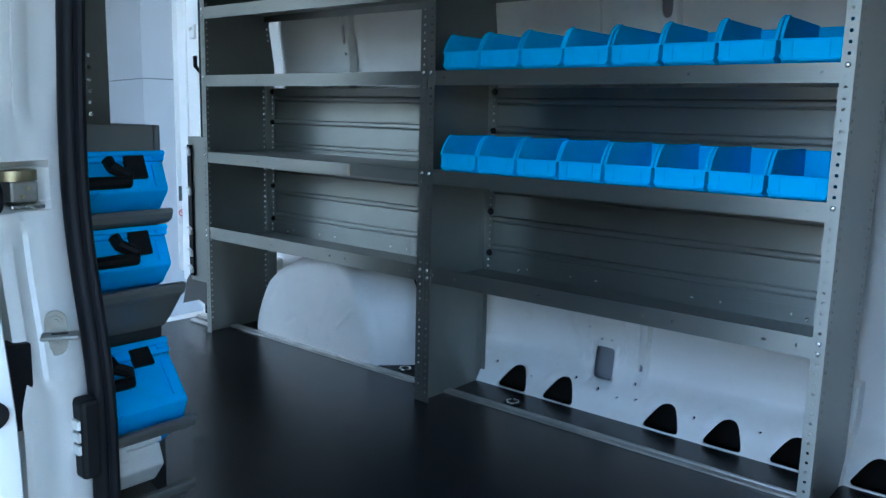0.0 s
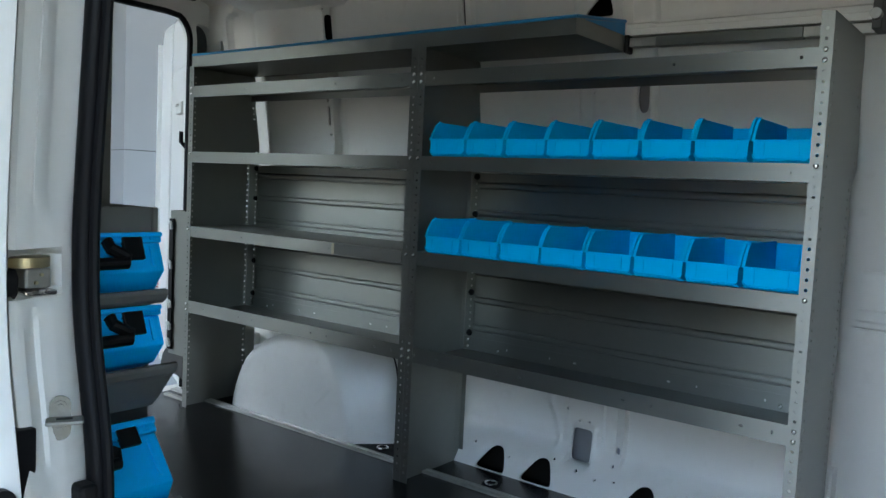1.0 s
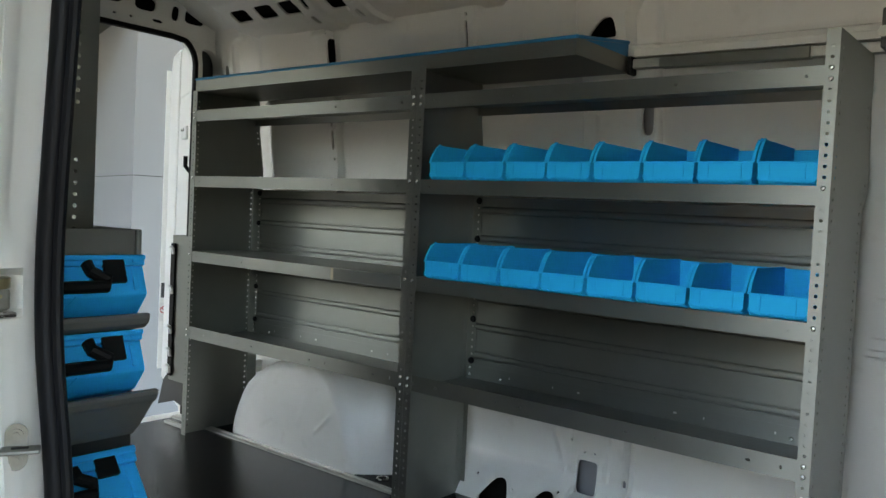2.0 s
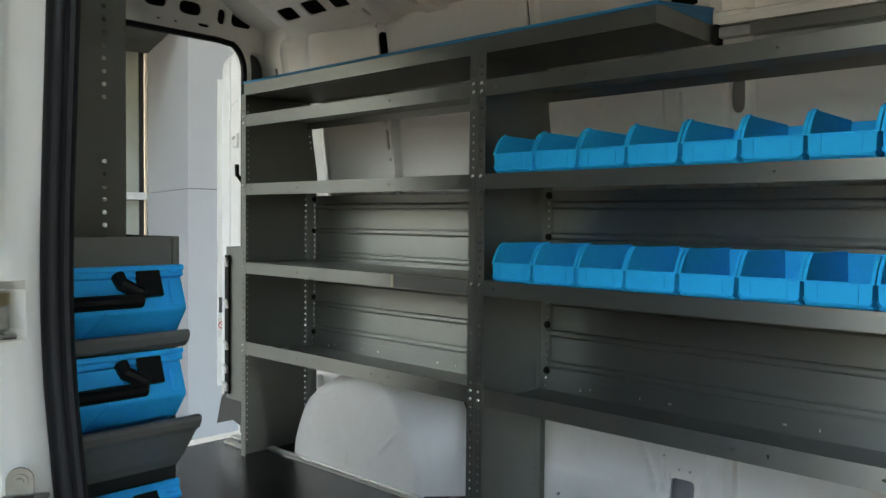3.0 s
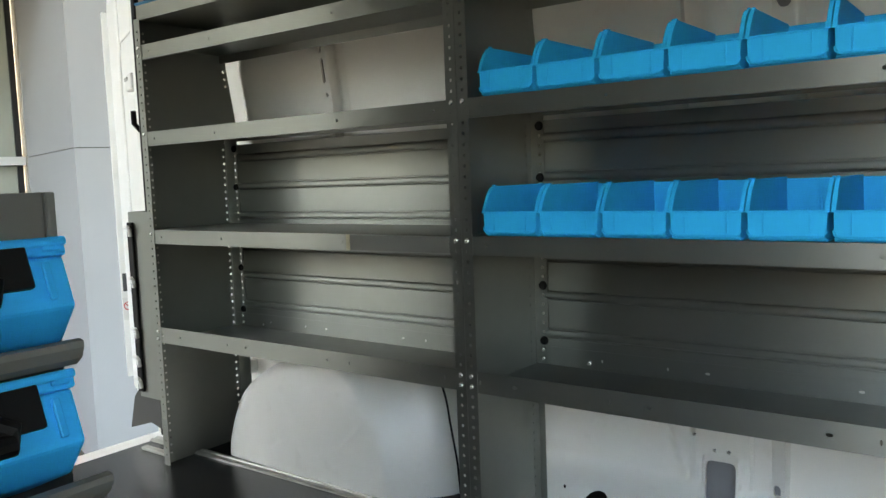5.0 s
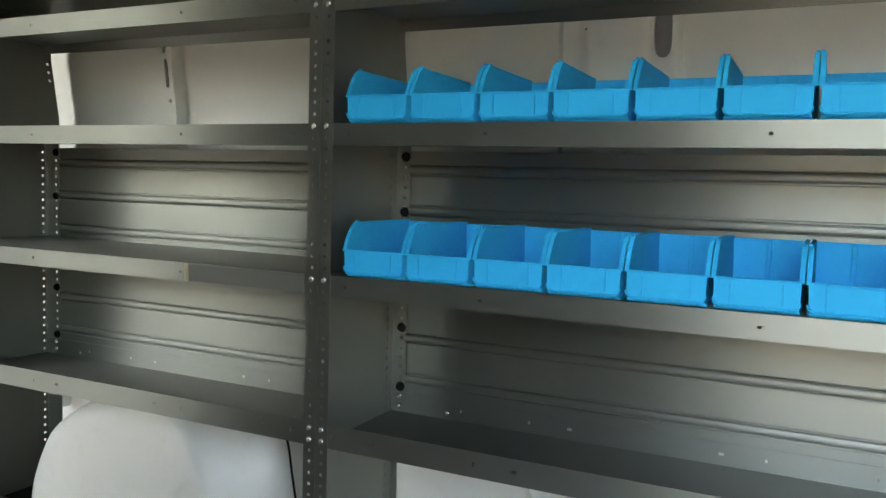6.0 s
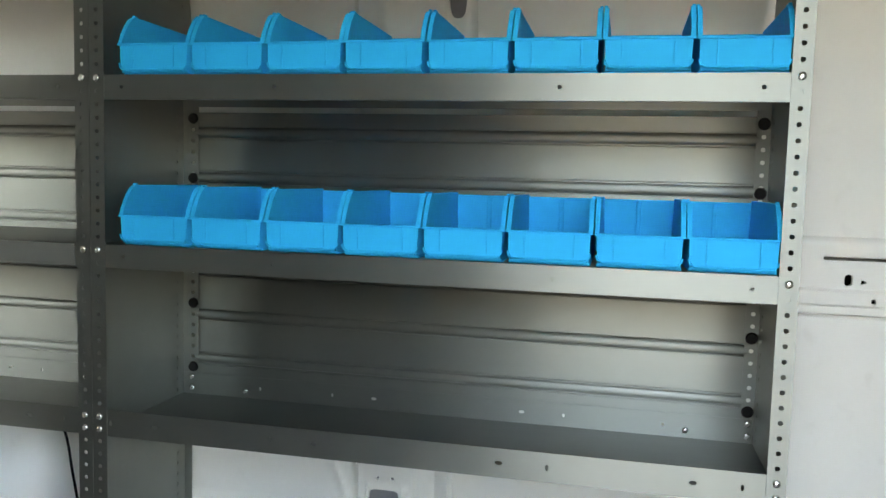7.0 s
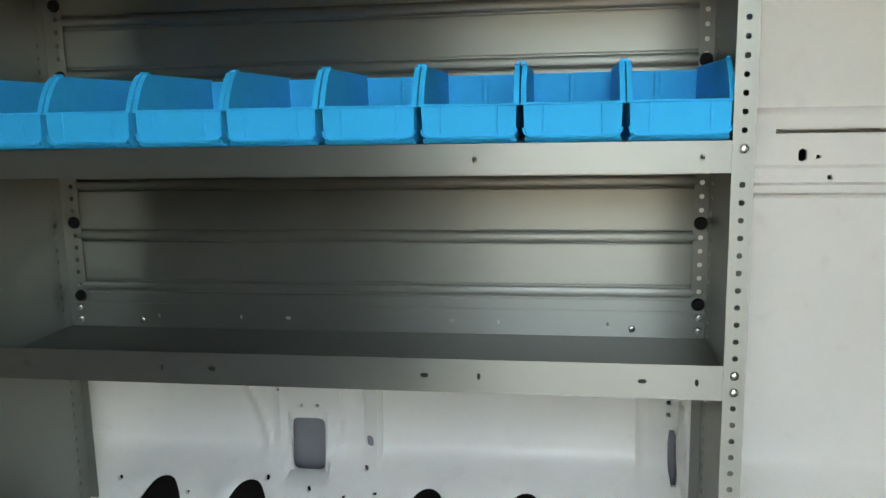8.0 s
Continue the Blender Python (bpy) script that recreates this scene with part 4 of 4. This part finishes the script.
part("plate", box(-1.404, -1.2905, 0.002, 0.0036, 0.225, 0.871), STEEL, hooks)
part("flange", box(-1.4055, -1.404, 0.002, 0.07, 0.225, 0.871), STEEL, hooks)
part("strip", box(-1.4035, -1.374, -0.008, 0.0016, 0.245, 0.835, 0.002), BLACK, hooks, "black plastic strip")
for z in (0.818, 0.642, 0.465, 0.365, 0.290):
    bm = bmesh.new()
    tube_into(bm, [(-1.409, -0.010, z), (-1.384, -0.015, z + 0.001), (-1.377, -0.015, z - 0.006), (-1.377, -0.013, z - 0.030)], 0.0068, 6)
    part("hook", bm, WHITE_PLASTIC, hooks, "white hook", smooth=True)
part("foot_plate", prism([(-1.30, 0.222), (-1.43, 0.240), (-1.452, 0.215), (-1.488, 0.098), (-1.36, 0.135), (-1.30, 0.12)], 0.006, 0.010), DARK_STEEL, hooks)

door = empty("rear_door", (-1.68, 0.27, 0.0), "white open rear van door swung outwards", "door")
D0, D1 = Vector((-1.690, 0.262, 0)), Vector((-2.39, 0.579, 0))
dd = (D1 - D0).normalized()
dn = Vector((-dd.y, dd.x, 0))
length = (D1 - D0).length


def door_box(a0, a1, n0, n1, z0, z1, bevel=0.0):
    bm = box(a0, a1, n0, n1, z0, z1, bevel)
    for v in bm.verts:
        v.co = D0 + dd * v.co.x - dn * v.co.y + Vector((0, 0, v.co.z))
    return bm




def door_sheet(points, n0, n1):
    """A flat piece of the door: an outline along the door and upwards, between two depths."""
    bm = prism(points, n0, n1, 0.004, 1)
    for v in bm.verts:
        v.co = D0 + dd * v.co.x - dn * v.co.y + Vector((0, 0, v.co.z))
    return bm


def round_top(a0, a1, z0, z1, r):
    """An outline with its upper outer corner rounded."""
    arc = [(a1 - r + r * math.cos(k * math.pi / 12), z1 - r + r * math.sin(k * math.pi / 12)) for k in range(7)]
    return [(a0, z0), (a1, z0)] + arc + [(a0, z1)]


shell = part("shell", door_sheet(round_top(0.0, length, -0.05, 1.845, 0.10), 0.014, 0.06), PAINT, door)
part("inner_frame", door_sheet(round_top(0.475, length - 0.008, 0.0, 1.838, 0.095), 0.0, 0.0135), PAINT, door)
part("inner_frame", door_box(0.0, 0.09, 0.0, 0.0135, 0.0, 1.80, 0.005), PAINT, door)
part("inner_panel", door_box(0.11, 0.455, 0.005, 0.0135, 0.05, 0.75, 0.004), PAINT, door)
part("inner_panel", door_box(0.11, 0.455, 0.007, 0.0135, 0.80, 1.545, 0.004), PAINT, door)
part("inner_panel", door_box(0.11, 0.455, 0.007, 0.0135, 1.575, 1.80, 0.004), PAINT, door)
for z in (1.36, 0.22):
    part("hinge", door_box(-0.02, 0.12, -0.030, 0.0, z - 0.030, z + 0.030, 0.006), WHITE_PLASTIC, door, "white painted hinge")
for z in (1.36, 0.22):
    for a in (0.035, 0.085):
        bm = bmesh.new()
        disc_into(bm, D0 + dd * a + dn * 0.029 + Vector((0, 0, z + 0.012)), dn, 0.008, 0.006, 10)
        part("hinge_bolt", bm, ZINC, door)
part("edge_flange", door_box(length - 0.020, length - 0.006, -0.026, 0.026, 0.05, 1.76, 0.003), PAINT, door)
sticker = part("sticker", door_box(length - 0.0215, length - 0.0203, -0.024, 0.022, 0.325, 0.43), WHITE_PLASTIC, door, "white warning sticker")


def flange_spot(n, z):
    return D0 + dd * (length - 0.0222) - dn * n + Vector((0, 0, z))


bm = bmesh.new()
tube_into(bm, [flange_spot(-0.001 + 0.018 * math.cos(k * math.pi / 12), 0.392 + 0.018 * math.sin(k * math.pi / 12)) for k in range(24)], 0.0026, 5, closed=True)
part("prohibition_ring", bm, RED, sticker, "red prohibition ring")
bm = bmesh.new()
tube_into(bm, [flange_spot(-0.001 + k * 0.012, 0.392 - k * 0.012) for k in (-1, 1)], 0.0022, 5)
part("prohibition_bar", bm, RED, sticker)
part("pull", door_box(length - 0.0225, length - 0.0195, -0.018, 0.016, 0.462, 0.548, 0.0013), DARK_STEEL, door, "grey pull recess")
bm = bmesh.new()
tube_into(bm, [(-1.60, 0.176, 1.235), (-1.612, 0.184, 1.19), (-1.62, 0.215, 1.165)], 0.010, 8)
check = tagged(part("door_check", bm, RUBBER, smooth=True), "black rubber check strap on the rear frame", "door check")

# ---------------------------------------------------------------- fittings on the sliding door pillar
striker = empty("door_striker", (0.58, -1.495, 0.655), "dull zinc-plated steel striker bolted to the white pillar", "striker")
face = pose(0.5885, -1.506, 0.658, 0, 0, -28) @ Matrix.Scale(0.86, 4)


def on_face(bm):
    for v in bm.verts:
        v.co = face @ v.co
    return bm


bm = bmesh.new()
ring_a, ring_b = [], []
outline = [(0.018 * math.cos(a), (0.021 if math.sin(a) > 0 else -0.021) + 0.019 * math.sin(a)) for a in [k * math.pi / 10 for k in range(20)]]
for y, z in outline:
    ring_a.append(bm.verts.new((0.0, y, z)))
    ring_b.append(bm.verts.new((0.004, y, z)))
bm.faces.new(ring_a[::-1])
bm.faces.new(ring_b)
for k in range(20):
    bm.faces.new((ring_a[k], ring_a[(k + 1) % 20], ring_b[(k + 1) % 20], ring_b[k]))
part("base_plate", on_face(bm), DULL_ZINC, striker)
for z in (-0.021, 0.021):
    bm = bmesh.new()
    disc_into(bm, (0.004, 0, z), (1, 0, 0), 0.011, 0.003, 16)
    disc_into(bm, (0.006, 0, z), (1, 0, 0), 0.006, 0.004, 8)
    part("screw", on_face(bm), DULL_ZINC, striker)
part("tongue", on_face(box(0.002, 0.040, -0.023, 0.038, -0.004, 0.003, 0.003)), DULL_ZINC, striker)
part("slot", on_face(box(0.014, 0.026, -0.006, 0.020, 0.0028, 0.0036)), BLACK, striker)

latch = empty("door_catch", (0.53, -1.525, 0.865), "brass-coloured steel catch in a recess of the pillar", "door catch")
bm = bmesh.new()
disc_into(bm, (0.520, -1.530, 0.883), (0, 0, 1), 0.036, 0.015, 28)
part("cap", bm, BRONZE, latch, "brass-coloured cap", smooth=True)
part("housing", box(0.515, 0.556, -1.545, -1.505, 0.852, 0.883, 0.004), DULL_ZINC, latch)
for y in (-1.521, -1.529):
    bm = bmesh.new()
    disc_into(bm, (0.555, y, 0.861 + (0.012 if y > -1.525 else 0.0)), (1, 0, 0), 0.0028, 0.004, 10)
    part("screw", bm, BRONZE, latch)
part("bracket", box(0.510, 0.562, -1.548, -1.498, 0.842, 0.850, 0.003), ZINC, latch)
part("lever", prism([(0.512, 0.872), (0.522, 0.884), (0.560, 0.884), (0.568, 0.872), (0.566, 0.846), (0.548, 0.832), (0.540, 0.812), (0.538, 0.786),
                     (0.528, 0.772), (0.508, 0.770)], -1.580, -1.558, 0.004), BLACK, latch, "black plastic lever")

bumper = tagged(part("rubber_bumper", box(0.575, 0.615, -1.592, -1.553, 0.530, 0.658, 0.003), RUBBER),
                "black rubber bumper block on the white pillar", "bumper")
contact = empty("door_contact", (0.60, -1.475, 0.49), "black electric contact block with three white pads", "contact block")
part("block", box(0.583, 0.622, -1.490, -1.460, 0.425, 0.552, 0.007), BLACK, contact)
for z in (0.474, 0.494, 0.514):
    part("pad", box(0.594, 0.616, -1.4945, -1.489, z - 0.0075, z + 0.0075, 0.001), WHITE_PLASTIC, contact, "white pad")

slider = empty("sliding_door", (-0.2, -1.63, 0.0), "white sliding door pushed open along the van", "door")
bm = bmesh.new()
prev = None
for z in steps(-0.30, 1.90, 0.05):
    e = pillar_x(z) + 0.158
    ring = [bm.verts.new((x, y, z)) for x, y in ((-0.80, -1.617), (e - 0.012, -1.617), (e - 0.002, -1.622), (e, -1.634), (e, -1.680), (e - 0.006, -1.694), (e - 0.020, -1.700), (-0.80, -1.700))]
    if prev:
        for k in range(8):
            bm.faces.new((prev[k], prev[(k + 1) % 8], ring[(k + 1) % 8], ring[k]))
    else:
        bm.faces.new(ring[::-1])
    prev = ring
bm.faces.new(prev)
bmesh.ops.recalc_face_normals(bm, faces=bm.faces)
part("shell", bm, PAINT, slider, smooth=True)
bm = bmesh.new()
disc_into(bm, (0.712, -1.650, 0.604), (1, 0, 0), 0.018, 0.016, 16)
part("buffer", bm, BLACK, slider, "black rubber buffer", smooth=True)

# ---------------------------------------------------------------- small fittings
for x, y in ((0.247, 0.205), (-0.275, 0.217)):
    ringbolt = empty("lashing_ring", (x, y, 0.0), "zinc lashing ring sunk in the black floor edge", "lashing ring", "lashing rings in the floor")
    bm = bmesh.new()
    disc_into(bm, (x, y, 0.0005), (0, 0, 1), 0.034, 0.004, 24, 0.031)
    part("cup", bm, BLACK, ringbolt)
    bm = bmesh.new()
    tube_into(bm, [(x + 0.021 * math.cos(k * math.pi / 8), y + 0.021 * math.sin(k * math.pi / 8), 0.007) for k in range(16)], 0.0035, 6, closed=True)
    part("ring", bm, ZINC, ringbolt, smooth=True)
tagged(part("floor_edge_block", box(-0.385, -0.13, 0.172, 0.318, 0.0, 0.003, 0.001), RUBBER), "black rubber mat piece beside the wheel arch", "mat")

top_rail = empty("wall_rail", (1.2, 0.36, 1.54), "aluminium angle rail along the upper van side", "rail")
# The thin dark steel strip paints the shadow line between the pale strips.
for name, y, x0, x1, z0, z1, mat in (("upper_strip", 0.340, 0.60, 1.95, 1.550, 1.573, PAINT), ("channel", 0.358, 0.60, 1.95, 1.543, 1.5495, DARK_STEEL),
                                     ("lower_strip", 0.338, 0.60, 0.69, 1.514, 1.5425, ALU), ("sleeve", 0.334, 0.6905, 1.1295, 1.512, 1.544, STEEL),
                                     ("lower_strip", 0.338, 1.13, 1.95, 1.514, 1.5425, ALU)):
    bm = box(x0, x1, y, 0.372, z0, z1, 0.002)
    for v in bm.verts:
        v.co.z -= 0.014 * (v.co.x - 0.60)
    part(name, bm, mat, top_rail)
part("end_block", box(0.585, 0.5995, 0.330, 0.372, 1.495, 1.552, 0.003), BLACK, top_rail, "black end block")
clamp = empty("tube_clamp", (1.33, 0.27, 1.535), "dark metal clamp with a short round tube under the rail", "clamp")
part("bracket", box(1.318, 1.342, 0.26, 0.345, 1.50, 1.60, 0.003), DARK_STEEL, clamp)
bm = bmesh.new()
disc_into(bm, (1.33, 0.262, 1.535), (0, -1, 0), 0.014, 0.03, 16)
part("tube", bm, ALU, clamp, smooth=True)
tagged(part("cable_grommet", box(-1.35, -1.292, 0.40, 0.44, 0.225, 0.285, 0.012), WHITE_PLASTIC), "white plastic cover in the corner above the wheel arch", "cover")
tagged(part("rail_end", box(-1.50, -1.31, 0.046, 0.072, 0.0, 0.012, 0.003), ALU), "short aluminium rail end on the floor by the rear sill", "rail")
TAPE = material("beige_tape", (0.48, 0.42, 0.28), 0.6)
strip = tagged(part("label_strip", box(-0.366, -0.036, -0.0004, 0.0016, 0.767, 0.8065), RACK), "blue-grey label strip along a shelf edge", "label strip")
tape = tagged(part("tape_strip", box(-0.381, -0.368, 0.0008, 0.0018, 0.765, 0.808), TAPE), "small beige tape strip stuck on a shelf edge", "tape")
